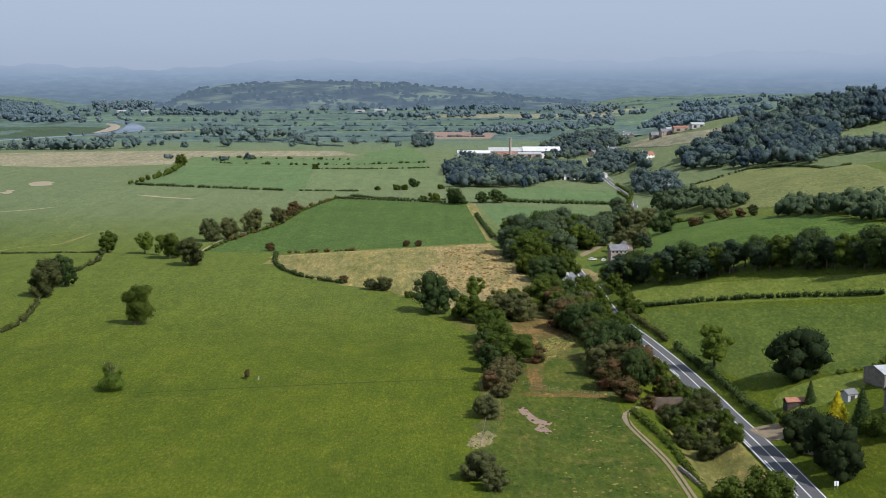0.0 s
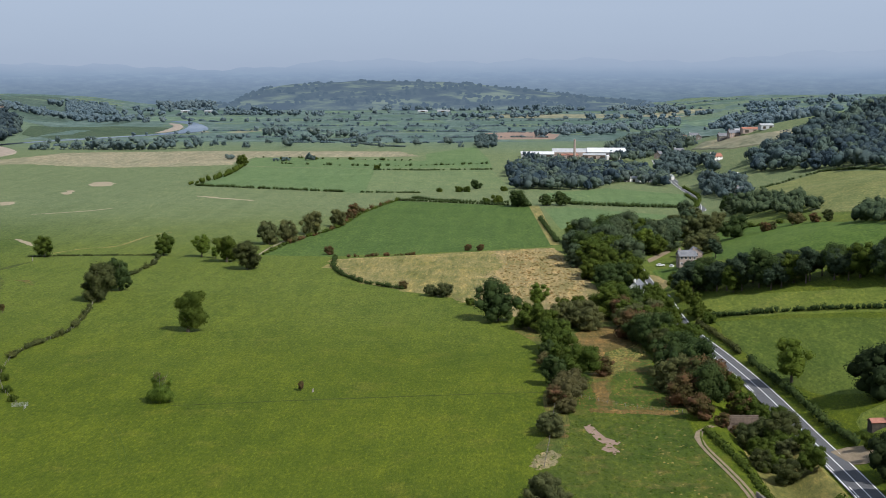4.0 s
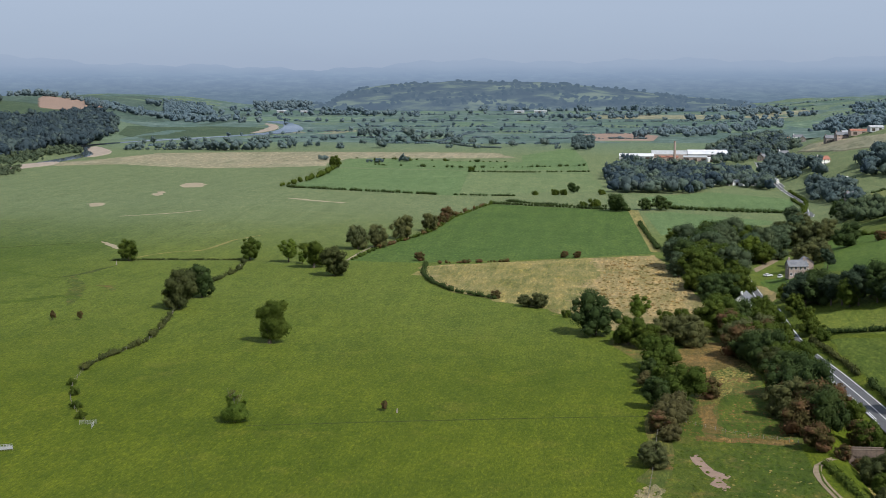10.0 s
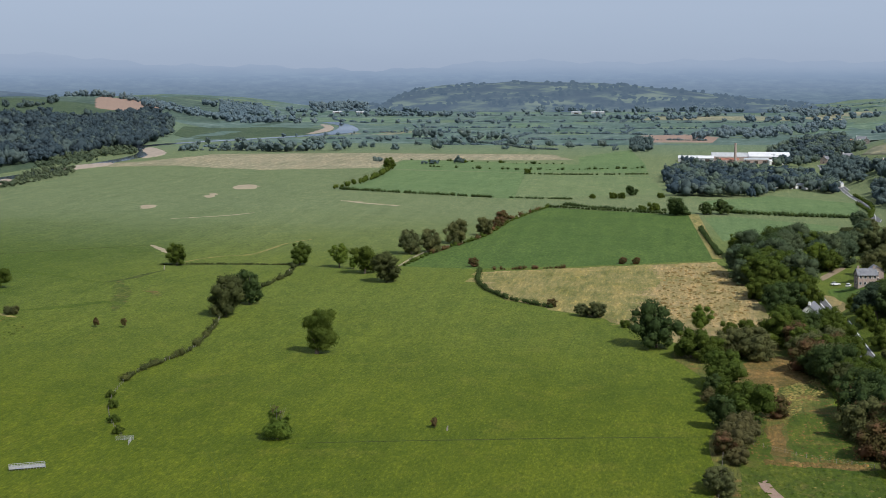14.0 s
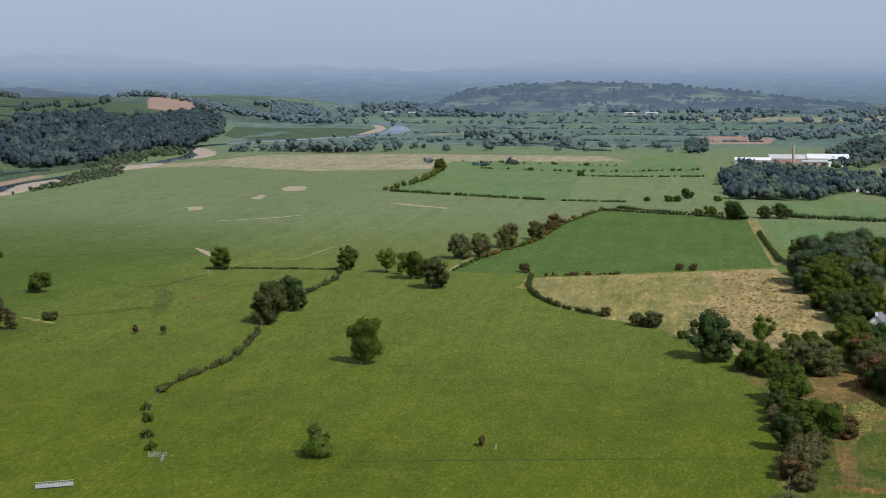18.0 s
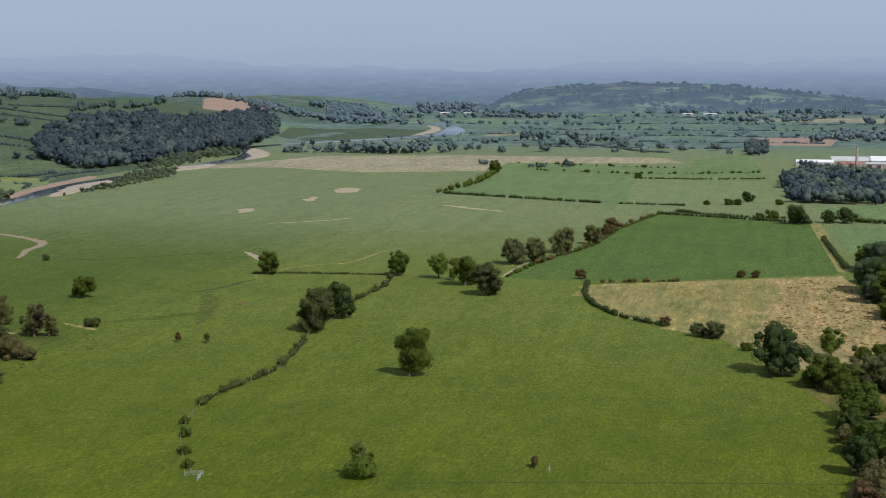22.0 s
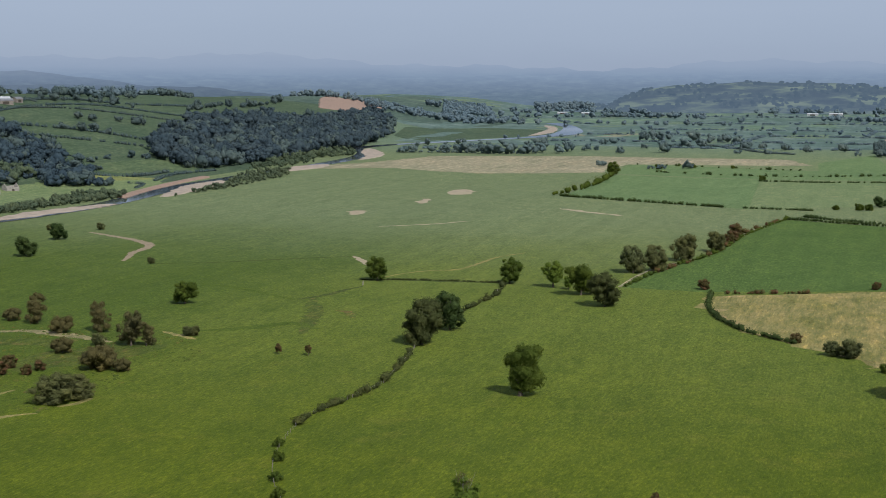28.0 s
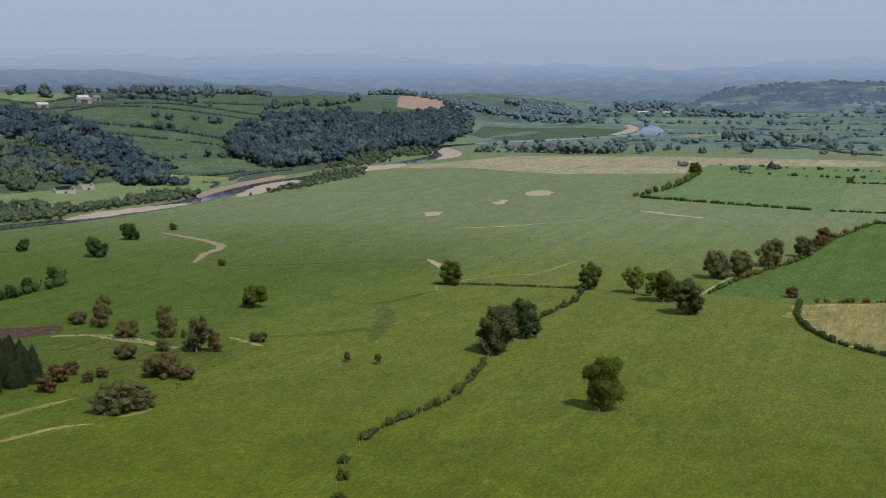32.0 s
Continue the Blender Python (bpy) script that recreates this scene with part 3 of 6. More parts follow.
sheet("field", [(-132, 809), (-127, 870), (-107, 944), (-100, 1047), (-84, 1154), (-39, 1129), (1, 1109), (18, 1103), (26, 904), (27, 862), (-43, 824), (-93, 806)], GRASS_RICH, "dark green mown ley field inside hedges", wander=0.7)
sheet("field", [(-91, 793), (-42, 817), (-5, 838), (27, 854), (36, 790), (40, 702), (46, 655), (42, 618), (26, 600), (8, 608), (-8, 628), (-15, 645), (-25, 664), (-47, 686), (-69, 712), (-86, 754)], ROUGH, "rough straw-coloured pasture beside the meadow", wander=0.7)
sheet("field", [(-269, 1288), (-270, 1445), (-274, 1543), (-133, 1511), (-116, 1224), (-135, 1232)], GRASS_MID, "bright green grazed field inside low hedges")
sheet("field", [(-132, 1511), (-15, 1512), (4, 1268), (-44, 1261), (-115, 1224)], GRASS_MID_PALE, "pale green grazed field inside low hedges")
sheet("field", [(-275, 1560), (-288, 1706), (-89, 1661), (-96, 1788), (-40, 1959), (-19, 1671), (-15, 1536), (-134, 1520)], GRASS_MID, "bright green field beside the straw strip")
sheet("field", [(-612, 1530), (-590, 1590), (-562, 1650), (-545, 1720), (-534, 1785), (-474, 1812), (-350, 1842), (-130, 1838), (-100, 1745), (-288, 1695), (-296, 1610), (-290, 1575), (-345, 1545), (-400, 1521), (-459, 1545), (-512, 1580), (-550, 1560)], STRAW, "long strip of dry straw-coloured grassland", wander=2.0)
sheet("field", [(26, 1209), (86, 1274), (146, 1219), (132, 1104), (50, 1117)], GRASS_MID, "small green field beside the wood")
sheet("field", [(28, 1085), (45, 1098), (111, 1044), (109, 1023), (43, 969), (35, 952)], GRASS_MID, "small green field beside the lane")
sheet("field", [(78, 637), (162, 535), (154, 507), (80, 598)], GRASS_SLOPE, "sloping green pasture below a belt of trees", 0.12, 5, wander=0.4)
sheet("field", [(81, 589), (152, 499), (131, 430), (117, 431), (95, 456), (86, 496)], GRASS_ROAD, "sloping green pasture beside the main road", 0.12, 5, wander=0.4)
sheet("field", [(98, 715), (124, 903), (158, 810), (169, 714), (183, 606), (177, 585), (109, 679)], GRASS_BRIGHT, "bright green pasture on the valley side", 0.25, 8, wander=0.5)
sheet("field", [(195, 1163), (246, 1175), (273, 1087), (246, 818), (221, 733), (187, 788), (171, 843)], GRASS_PALE, "pale green domed pasture on the valley side", 0.35, 10, wander=0.5)


sheet("valley_side", [(-868, 2605), (-715, 2700), (-735, 3000), (-800, 3400), (-1000, 3750), (-2300, 3750), (-2000, 2920), (-1250, 2752)], HILL_HAZY, "dull blue-green far valley side with painted haze", 0.6, 30)
sheet("field", [(-960, 2497), (-1010, 2620), (-1076, 2790), (-1110, 2900), (-1071, 3040), (-1022, 2993), (-955, 2792), (-933, 2678), (-952, 2600)], EARTH, "bare reddish ploughed field on the hill", 1.3, 16, wander=1.5)

# River.
WATER, wn_, wl_, wb_ = material("river_water", 0.06, 0.4)
wb_.inputs["Base Color"].default_value = (0.05, 0.06, 0.07, 1)
RIVER = [(-620, 850), (-600, 935), (-583, 1000), (-575, 1102), (-584, 1180), (-604, 1288), (-606, 1356), (-606, 1500), (-600, 1571), (-606, 1723), (-640, 1850), (-680, 1929), (-655, 2060), (-600, 2165), (-552, 2260), (-520, 2345), (-512, 2430), (-528, 2560), (-575, 2720), (-650, 2900)]
tagged(strip("river", RIVER, 20, WATER, 0.35, step=15), "dark shallow river winding across the plain", "river", kind="structure")

sheet("river_reach", [(-548, 2300), (-506, 2385), (-500, 2450), (-516, 2560), (-560, 2715), (-625, 2900), (-640, 2890), (-590, 2740), (-560, 2600), (-545, 2480), (-540, 2390)], WATER, "wide bright shallow reach at the river bend", 0.6, 12, True, "river")

# Road with markings.
ROAD = [(90, 200), (87.5, 300), (85.2, 377), (83, 419), (80, 480), (75.5, 533), (69.5, 590), (67.5, 656), (66.5, 700), (66, 760), (69, 850), (93, 930), (135, 1056), (150, 1187), (150, 1307), (155, 1494), (167, 1688)]
ROAD_Y, ROAD_X = [y for x, y in ROAD], [x for x, y in ROAD]
road = tagged(strip("road", ROAD, 7.7, ASPHALT, 0.3), "grey asphalt two-lane main road with white lines", "road", kind="structure")
strip("edge_line", ROAD, 0.3, PAINT, 0.34, road, side=-3.4)
strip("edge_line", ROAD, 0.3, PAINT, 0.34, road, side=3.4)
strip("centre_line", ROAD, 0.32, PAINT, 0.34, road)
strip("lane_dash", ROAD, 0.3, PAINT, 0.345, road, side=-2.7, dash=(9, 14))
tagged(strip("track", [(62, 436), (54, 424), (53, 410), (56, 385), (58, 365), (59, 330), (60, 300)], 2.1, TRACK, 0.15), "pale stony farm track across the grass", "track", kind="structure")
tagged(strip("track_verge", [(54.5, 425), (53.2, 410), (56, 385), (58, 365), (59, 330), (60, 300)], 0.5, GRASS_ROUGH, 0.19), "strip of grass between the wheel ruts", "grass", kind="structure")

# ---- trees and hedges ----
FIELD_OAK = [(4.3, 0, 5.4, 3.2, 2.7), (-0.6, 0.5, 3.4, 2.4, 2.2), (2.4, -0.6, 3.2, 2.2, 2.0), (0.2, 0, 8.2, 3.0, 2.6), (-2.3, 0.6, 10.8, 2.7, 2.3), (2.6, -0.4, 12.8, 3.2, 2.6), (5.0, 0.2, 14.0, 1.8, 1.7), (1.4, 1.2, 10.4, 3.2, 2.6), (1.4, -1.6, 7.2, 2.6, 2.3), (-0.8, -1.4, 12.2, 2.1, 1.8), (0.4, 1.6, 14.0, 1.9, 1.6), (3.2, 1.5, 8.0, 2.4, 2.2), (-1.6, 0.2, 6.0, 2.0, 2.2)]
RAGGED = [(0, 0, 2.2, 3.0, 2.2), (1.8, 0.3, 1.8, 2.1, 1.7), (-1.9, -0.4, 2.0, 2.0, 1.8), (0.6, -1.5, 3.6, 1.9, 1.5), (1.4, 0.8, 4.2, 1.5, 1.3), (-0.4, 0.9, 5.0, 1.6, 1.3), (2.9, 0.5, 5.9, 0.8, 0.7), (-1.7, 0.2, 6.6, 0.9, 0.8), (0.1, -0.3, 7.4, 0.8, 0.8)]
KINDS = {
    "field_oak": dict(h=16, w=11, low=1.5, mat=LEAF, leaves=4352, size=0.41, lobes=FIELD_OAK, trunk=0.6),
    "ragged": dict(h=6.2, w=7, low=0.6, mat=LEAF_LIGHT, leaves=1590, size=0.32, lobes=RAGGED, trunk=0.25, twigs=7),
    "oak": dict(h=14, w=14, low=1.2, mat=LEAF, n=26, leaves=2511, size=0.43),
    "oak_b": dict(h=14, w=12.5, low=1.7, mat=LEAF, n=22, leaves=2343, size=0.43),
    "oak_c": dict(h=13, w=13.5, low=1.0, mat=LEAF, n=24, leaves=2418, size=0.43, shape="vase"),
    "dark_b": dict(h=14, w=12, low=0.8, mat=LEAF_DARK, n=24, leaves=2418, size=0.43),
    "grey": dict(h=14, w=13, low=1.2, mat=LEAF_DULL, n=26, leaves=2418, size=0.43),
    "dark": dict(h=13, w=14.5, low=0.5, mat=LEAF_DARK, n=28, leaves=2511, size=0.43),
    "ash": dict(h=13, w=11, low=2.2, mat=LEAF_LIGHT, n=24, leaves=1925, size=0.40, shape="vase"),
    "willow": dict(h=11, w=13, low=0.3, mat=LEAF_GREY, n=26, leaves=2259, size=0.41),
    "hawthorn": dict(h=6, w=7.5, low=0.3, mat=LEAF_RED, n=17, leaves=1422, size=0.29, trunk=0.16),
    "bush": dict(h=5, w=7.5, low=0.0, mat=LEAF, n=17, leaves=1339, size=0.31, trunk=0.14),
    "slim": dict(h=12, w=8.5, low=0.5, mat=LEAF_BROWN, n=17, leaves=1550, size=0.36, trunk=0.28, twigs=0),
    "brown": dict(h=6, w=8, low=0.2, mat=LEAF_BROWN, n=17, leaves=1302, size=0.29, trunk=0.14, twigs=0),
    "pine": dict(h=14, w=10, low=4.0, mat=LEAF_PINE, n=24, leaves=1841, size=0.41, shape="vase"),
    "elm": dict(h=14, w=15, low=0.8, mat=LEAF_BLUE_HAZE, n=30, leaves=2800, size=0.45),
    "lime": dict(h=14, w=13, low=1.0, mat=LEAF_BLUE_HAZE, n=26, leaves=2600, size=0.45),
    "holm": dict(h=13, w=15, low=0.4, mat=LEAF_BLACK, n=44, leaves=3600, size=0.4, fill=0.95),
    "cypress": dict(h=9, w=4.6, low=0.2, mat=LEAF_DARK, n=22, leaves=2200, size=0.24, shape="cone", trunk=0.15),
    "spruce": dict(h=9, w=6.4, low=0.1, mat=LEAF_BLACK, n=22, leaves=2000, size=0.3, shape="cone", trunk=0.2),
    "golden": dict(h=9, w=5.6, low=0.2, mat=LEAF_GOLD, n=24, leaves=3000, size=0.24, shape="cone", trunk=0.15),
    "sapling": dict(h=3.6, w=2.8, low=0.9, mat=LEAF_RED, n=9, leaves=502, size=0.22, trunk=0.09),
}
PROTO = {}
plant_rng = np.random.default_rng(5)


def plant(kind, x, y, h, label, group="", name="tree", wide=1.0, turn=None):
    """Plants a tree or bush of that kind, h metres high."""
    k = KINDS[kind]
    s = h / k["h"]
    m = Matrix.Translation((x, y, hz(x, y) - 0.1)) @ Matrix.Rotation(plant_rng.uniform(0, 6.28) if turn is None else radians(turn), 4, "Z") @ Matrix.Diagonal((s * wide, s * wide, s, 1))
    if kind not in PROTO:
        ob = make_tree(len(PROTO) * 7 + 3, **k, name=name)
        ob.matrix_basis = m
        PROTO[kind] = (ob, Matrix.Diagonal((s * wide, s * wide, s, 1)).inverted())
    else:
        src, undo = PROTO[kind]
        ob = copy_thing(src, m @ undo)
        ob.name = name
    return tagged(ob, label, "bush" if name in ("bush", "hawthorn_bush") else "tree", group)


def plant_all(kind, label, places, group="", name="tree", wide=1.0):
    for x, y, h in places:
        plant(kind, x, y, h, label, group, name, wide)


def stand(kinds, label, poly, space, low, high, group, seed):
    """Trees of mixed kinds filling a piece of land."""
    rng = np.random.default_rng(seed)
    p = np.array(poly, float)
    lo, hi = p.min(0), p.max(0)
    cx, cy = np.meshgrid(np.arange(lo[0], hi[0] + space, space), np.arange(lo[1], hi[1] + space, space))
    cx, cy = cx.ravel() + rng.uniform(-0.4, 0.4, cx.size) * space, cy.ravel() + rng.uniform(-0.4, 0.4, cx.size) * space
    for x, y in zip(cx[inside(cx, cy, p)], cy[inside(cx, cy, p)]):
        if abs(x - np.interp(y, ROAD_Y, ROAD_X)) < 5.5 or math.hypot(x - 54, y - 652) < 12:
            continue
        plant(kinds[rng.integers(len(kinds))], x, y, rng.uniform(low, high), label, group)


def far_wood(name, label, places, mat, seed, leaves=26, category="woodland", kind="stuff", group=""):
    """A far wood: many small crowns joined, each lumpy and ragged. places: rows of x, y, height."""
    rng = np.random.default_rng(seed)
    chunks = []
    for x, y, h in places:
        h *= rng.uniform(0.72, 1.2)
        z, w = hz(x, y), h * rng.uniform(0.42, 0.7)
        lobes = [(x, y, z + h * 0.45, w * 0.75, h * 0.42)]
        for k in range(5):
            a = rng.uniform(0, 6.28)
            lobes.append((x + w * 0.62 * math.cos(a), y + w * 0.62 * math.sin(a), z + h * rng.uniform(0.25, 0.78), w * rng.uniform(0.28, 0.5), h * rng.uniform(0.16, 0.28)))
        chunks.append(lobes_mesh(rng, lobes, int(leaves * 2.2) + 60, h * (0.05 if leaves < 80 else 0.036), ICO1, 0.86, (0.8, 1.14)))
    return tagged(leaf_ob(name, chunks, mat, INNER_OF[mat]), label, category, group, kind)


def far_mix(name, label, places, mats, seed, leaves=60):
    """A far wood of several kinds of tree; each kind is one piece of the wood."""
    rng = np.random.default_rng(seed + 500)
    kind = rng.integers(0, len(mats), len(places))
    for k, mat in enumerate(mats):
        far_wood(name, label, [p for p, q in zip(places, kind) if q == k], mat, seed + 1000 * k, leaves)


def scar(pts, w, mat, label, name="bank_scar", category="bank"):
    """A ragged worn band of uneven width along a line."""
    c = spline(pts, 2.0)
    d = np.gradient(c, axis=0)
    nrm = np.stack([d[:, 1], -d[:, 0]], 1) / np.linalg.norm(d, axis=1)[:, None]
    s = np.linspace(0, 1, len(c))
    rng = np.random.default_rng(len(c))
    half = w * (0.25 + 0.75 * np.sin(math.pi * s)) * rng.uniform(0.3, 0.7, len(c))
    return sheet(name, np.concatenate([c + nrm * half[:, None], (c - nrm * half[::-1][:, None])[::-1]]), mat, label, 0.2, 6, False, category)


def scatter(poly, space, low, high, seed):
    rng = np.random.default_rng(seed)
    p = np.array(poly, float)
    lo, hi = p.min(0), p.max(0)
    cx, cy = np.meshgrid(np.arange(lo[0], hi[0] + space, space), np.arange(lo[1], hi[1] + space, space))
    cx, cy = cx.ravel() + rng.uniform(-0.45, 0.45, cx.size) * space, cy.ravel() + rng.uniform(-0.45, 0.45, cx.size) * space
    k = inside(cx, cy, p)
    return [(x, y, rng.uniform(low, high)) for x, y in zip(cx[k], cy[k])]


def along(pts, space, low, high, seed, jitter=2.0, miss=0.0):
    rng = np.random.default_rng(seed)
    c = spline(pts, space)
    return [(x + rng.normal(0, jitter), y + rng.normal(0, jitter), rng.uniform(low, high)) for x, y in c if rng.uniform() > miss]


def hedge(pts, h, w, label, seed, mat=None, gaps=0.0, leaf=0.3, dense=1.0):
    """A hedge along a line: a run of lumpy low crowns with leaf sprays."""
    rng = np.random.default_rng(seed)
    lobes = []
    if len(label.split()) < 4:
        label += " along a field boundary"
    wild = 0.38 if gaps > 0.2 else 0.08
    for i, (x, y) in enumerate(spline(pts, w * 0.8)):
        if rng.uniform() < gaps:
            continue
        swell = 1 + wild * (math.sin(i * 0.55 + seed) + 0.7 * math.sin(i * 1.27 + 2 * seed))
        r, hh = w * rng.uniform(0.45, 0.62) * max(0.5, swell), h * rng.uniform(0.8, 1.15) * max(0.45, swell)
        lobes.append((x + rng.normal(0, 0.1) * w, y + rng.normal(0, 0.1) * w, hz(x, y) + hh * 0.42, r, hh * 0.58))
    chunk = lobes_mesh(rng, lobes, int(len(lobes) * 42 * dense), leaf * 0.85, ICO1)
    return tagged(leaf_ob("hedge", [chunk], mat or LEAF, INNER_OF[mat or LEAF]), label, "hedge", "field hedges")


plant("field_oak", -122, 576, 16.1, "large uneven green oak standing in the meadow", "meadow trees", turn=12)
plant("ragged", -104, 453, 6.6, "ragged green tree with bare grey top branches", "meadow trees", turn=5)
plant_all("grey", "large grey-brown leafy tree at the meadow hedge", [(-177, 648, 16.5)], "meadow trees", wide=0.92)
plant_all("dark_b", "large dark green tree at the meadow hedge", [(-176, 680, 14.7)], "meadow trees", wide=0.95)
plant_all("oak_b", "round green tree on the field boundary", [(-248, 798, 11.3), (-185, 806, 11.8)], "boundary trees")
plant_all("oak_c", "spreading green tree on the field boundary", [(-146, 781, 13.5)], "boundary trees")
plant_all("grey", "round brown-tinged tree on the field boundary", [(-130, 754, 14.1)], "boundary trees")
plant_all("ash", "light green tree on the field boundary", [(-163, 800, 12.2), (-155, 796, 6)], "boundary trees")
plant_all("willow", "grey-green willow on the field boundary", [(-136, 858, 13.0), (-126, 867, 12.5), (-118, 908, 13.7), (-107, 955, 11.0)], "boundary trees", wide=0.8)
plant_all("hawthorn", "small rust-tinged hawthorn in the grass", [(-104, 1001, 7.2), (-105, 1039, 7.5), (-96, 813, 4.6), (-47, 690, 3.6), (-21, 837, 3.6), (-14, 838, 3.6)], "hawthorns", "hawthorn_bush")
plant_all("sapling", "small rust-brown young tree in the meadow", [(-219, 614, 3.9), (-208, 615, 3.9), (-64, 472, 3.2)], "saplings")
plant_all("willow", "sparse grey-brown bush in the rough pasture", [(-27, 665, 6.5), (-33, 668, 5)], "scrub bushes", "bush")
plant_all("dark", "dense dark green tree at the meadow edge", [(-3, 602, 15.6)], "scrub trees", wide=0.9)
plant_all("willow", "grey-green willow in the scrub", [(22, 586, 10.0), (31, 583, 11.0), (27, 592, 9.5)], "scrub trees")
plant_all("ash", "airy light green tree beside the rough pasture", [(14, 634, 10.5)], "scrub trees")
plant_all("bush", "small round bush at the edge of the rough pasture", [(24, 635, 4.2), (31, 640, 4.4), (39, 724, 4.5), (-15, 642, 3.0), (16, 606, 3.5), (6, 594, 3.0)], "scrub bushes", "bush")
plant_all("oak", "green tree in the scrub strip", [(9, 584, 11.0), (15, 577, 9.5), (19, 542, 12.0), (16, 534, 8.0), (24, 492, 12.5), (20, 500, 10.5), (41, 610, 13.5)], "scrub trees")
plant_all("dark_b", "dark leafy tree in the scrub strip", [(16, 483, 10.0), (14, 524, 7.0)], "scrub trees")
plant_all("brown", "rusty half-bare bush in the scrub strip", [(14, 515, 5.0), (17, 508, 5.0), (18, 462, 7.5), (20, 470, 8.0), (18, 446, 4.5), (6, 590, 3.5), (-6, 612, 3.0)], "scrub bushes", "bush")
plant_all("hawthorn", "rust-tinged hawthorn bush in the scrub strip", [(15, 455, 6.0), (32, 500, 6.0), (47, 564, 11), (50, 570, 9), (54, 456, 9.9), (56, 440, 7.0), (62, 433.5, 4.0), (66, 433, 3.6)], "scrub bushes", "hawthorn_bush")
plant_all("dark", "dark green roadside tree", [(54, 544, 12.8), (56, 501, 13.8), (59, 482, 15.2), (60, 456, 12.6)], "roadside trees", wide=0.8)
plant_all("oak", "green tree beside the main road", [(43, 614, 14.4), (68, 405, 8.1), (77, 386, 7.8)], "roadside trees", wide=0.9)
plant_all("grey", "dull olive-green tree above the railway cutting", [(75, 418, 10), (71, 386, 7.0), (72, 425, 8)], "roadside trees", wide=1.1)
plant_all("hawthorn", "rust-tinged bush beside the road", [(67, 482, 7), (70, 456, 7)], "roadside trees", "hawthorn_bush")
plant_all("bush", "round green roadside bush", [(69, 338, 6.9), (77, 338, 6.9)], "roadside trees", "bush")
plant_all("willow", "grey twiggy bush at the meadow edge", [(8.5, 353, 7), (12.5, 344, 5.5), (9, 364, 4.5), (13, 418, 6.4), (11.5, 424, 4.5)], "scrub trees", "bush")
plant_all("bush", "small round hedge bush on the fence line", [(-168, 497, 2.1), (-162, 483, 2.4), (-155, 465, 2.3), (-149, 453, 2.2)], "fence bushes", "bush")
plant_all("cypress", "slim dark green cypress in the garden", [(104, 409, 6.6), (108, 372, 11.4)], "garden conifers")
plant_all("golden", "bright golden-yellow conical cypress in the garden", [(103, 377, 11.2)], "garden conifers")
plant_all("holm", "broad dark green garden tree beside the road", [(93.5, 374, 11.0), (96, 356, 12.5), (96.5, 345, 9.0)], "garden trees", wide=0.8)
plant_all("bush", "low round garden bush behind the road wall", [(99, 355, 3.2), (102, 366, 3.5), (110, 366, 5), (113, 360, 5.5), (96, 388, 4.5), (95, 398, 4)], "garden bushes", "bush")
plant_all("holm", "very dark dense round tree alone in the pasture", [(108, 439, 14.1)], "pasture trees")
plant_all("ash", "airy light green tree beside the road", [(90, 481, 14.0)], "pasture trees")
for k, (x, y, h) in enumerate(along([(78, 648), (97, 623), (122, 600), (144, 569), (163, 543), (176, 524)], 4.8, 9.5, 15.5, 8, 1.6)):
    plant(("pine", "pine", "dark", "pine", "pine", "oak_b")[k % 6], x, y, h, "dark tall tree in the belt across the slope", "tree belt")
for k, (x, y, h) in enumerate(along([(80, 654), (100, 630), (126, 607), (150, 573), (170, 545)], 7, 10, 13, 9, 1.6)):
    plant(("pine", "dark", "pine", "pine")[k % 4], x, y, h, "dark tall tree in the belt across the slope", "tree belt")
plant_all("oak", "round green tree overhanging the main road", [(75, 640, 9), (77, 617, 8), (75, 672, 8), (57, 626, 9), (61.5, 600, 11.5), (62.5, 640, 11), (63, 618, 11), (63, 575, 11.5), (60, 694, 12), (60, 720, 12), (59.5, 746, 13), (59, 772, 12), (66.5, 548, 10), (67.5, 526, 8), (74, 441, 8), (72, 455, 8.5), (70, 470, 7.5), (77, 427, 8), (79, 405, 6)], "roadside trees", wide=0.85)
plant_all("bush", "round green roadside bush", [(77, 604, 5.5), (79, 590, 4)], "roadside trees", "bush")
plant_all("ash", "bright light green tree at the edge of the wood", [(75, 824, 14)], "house trees", wide=1.1)
plant_all("willow", "dense round grey-green tree behind the stone house", [(97, 775, 11), (104, 768, 8)], "house trees")
plant_all("pine", "flat-topped pine beside the stone house", [(100, 724, 9)], "house trees")
HOUSE_WOOD = [(38, 885), (60, 900), (92, 905), (98, 872), (90, 828), (78, 816), (71, 822), (59, 788), (60, 742), (42, 728), (35, 750)]
plant_all("oak", "round green tree on the river flats", [(-302, 706, 10.0)], "flat trees")
plant_all("slim", "tall ragged brown-green tree by the old channel", [(-336, 646, 12.0), (-301, 634, 11.8), (-275, 611, 13.2), (-270, 613, 9)], "channel trees", wide=0.95)
plant_all("willow", "wide low grey-green willow bush", [(-253, 524, 8.4), (-249, 531, 7)], "channel trees", "bush", wide=1.25)
plant_all("brown", "brownish half-bare bush by the old channel", [(-349, 649, 5.2), (-315, 629, 6.4), (-292, 593, 5.6), (-264, 571, 8.4), (-268, 573, 6), (-256, 571, 4.4)], "channel trees", "bush")
plant_all("hawthorn", "rust-brown bush by the old channel", [(-295, 565, 4.2), (-283, 564, 3.4), (-283, 557, 3.3), (-292, 553, 5.6), (-287, 540, 5.2)], "channel trees", "hawthorn_bush")
plant_all("willow", "round green bush by the old channel", [(-287, 609, 4.4), (-263, 637, 3.6)], "channel trees", "bush")
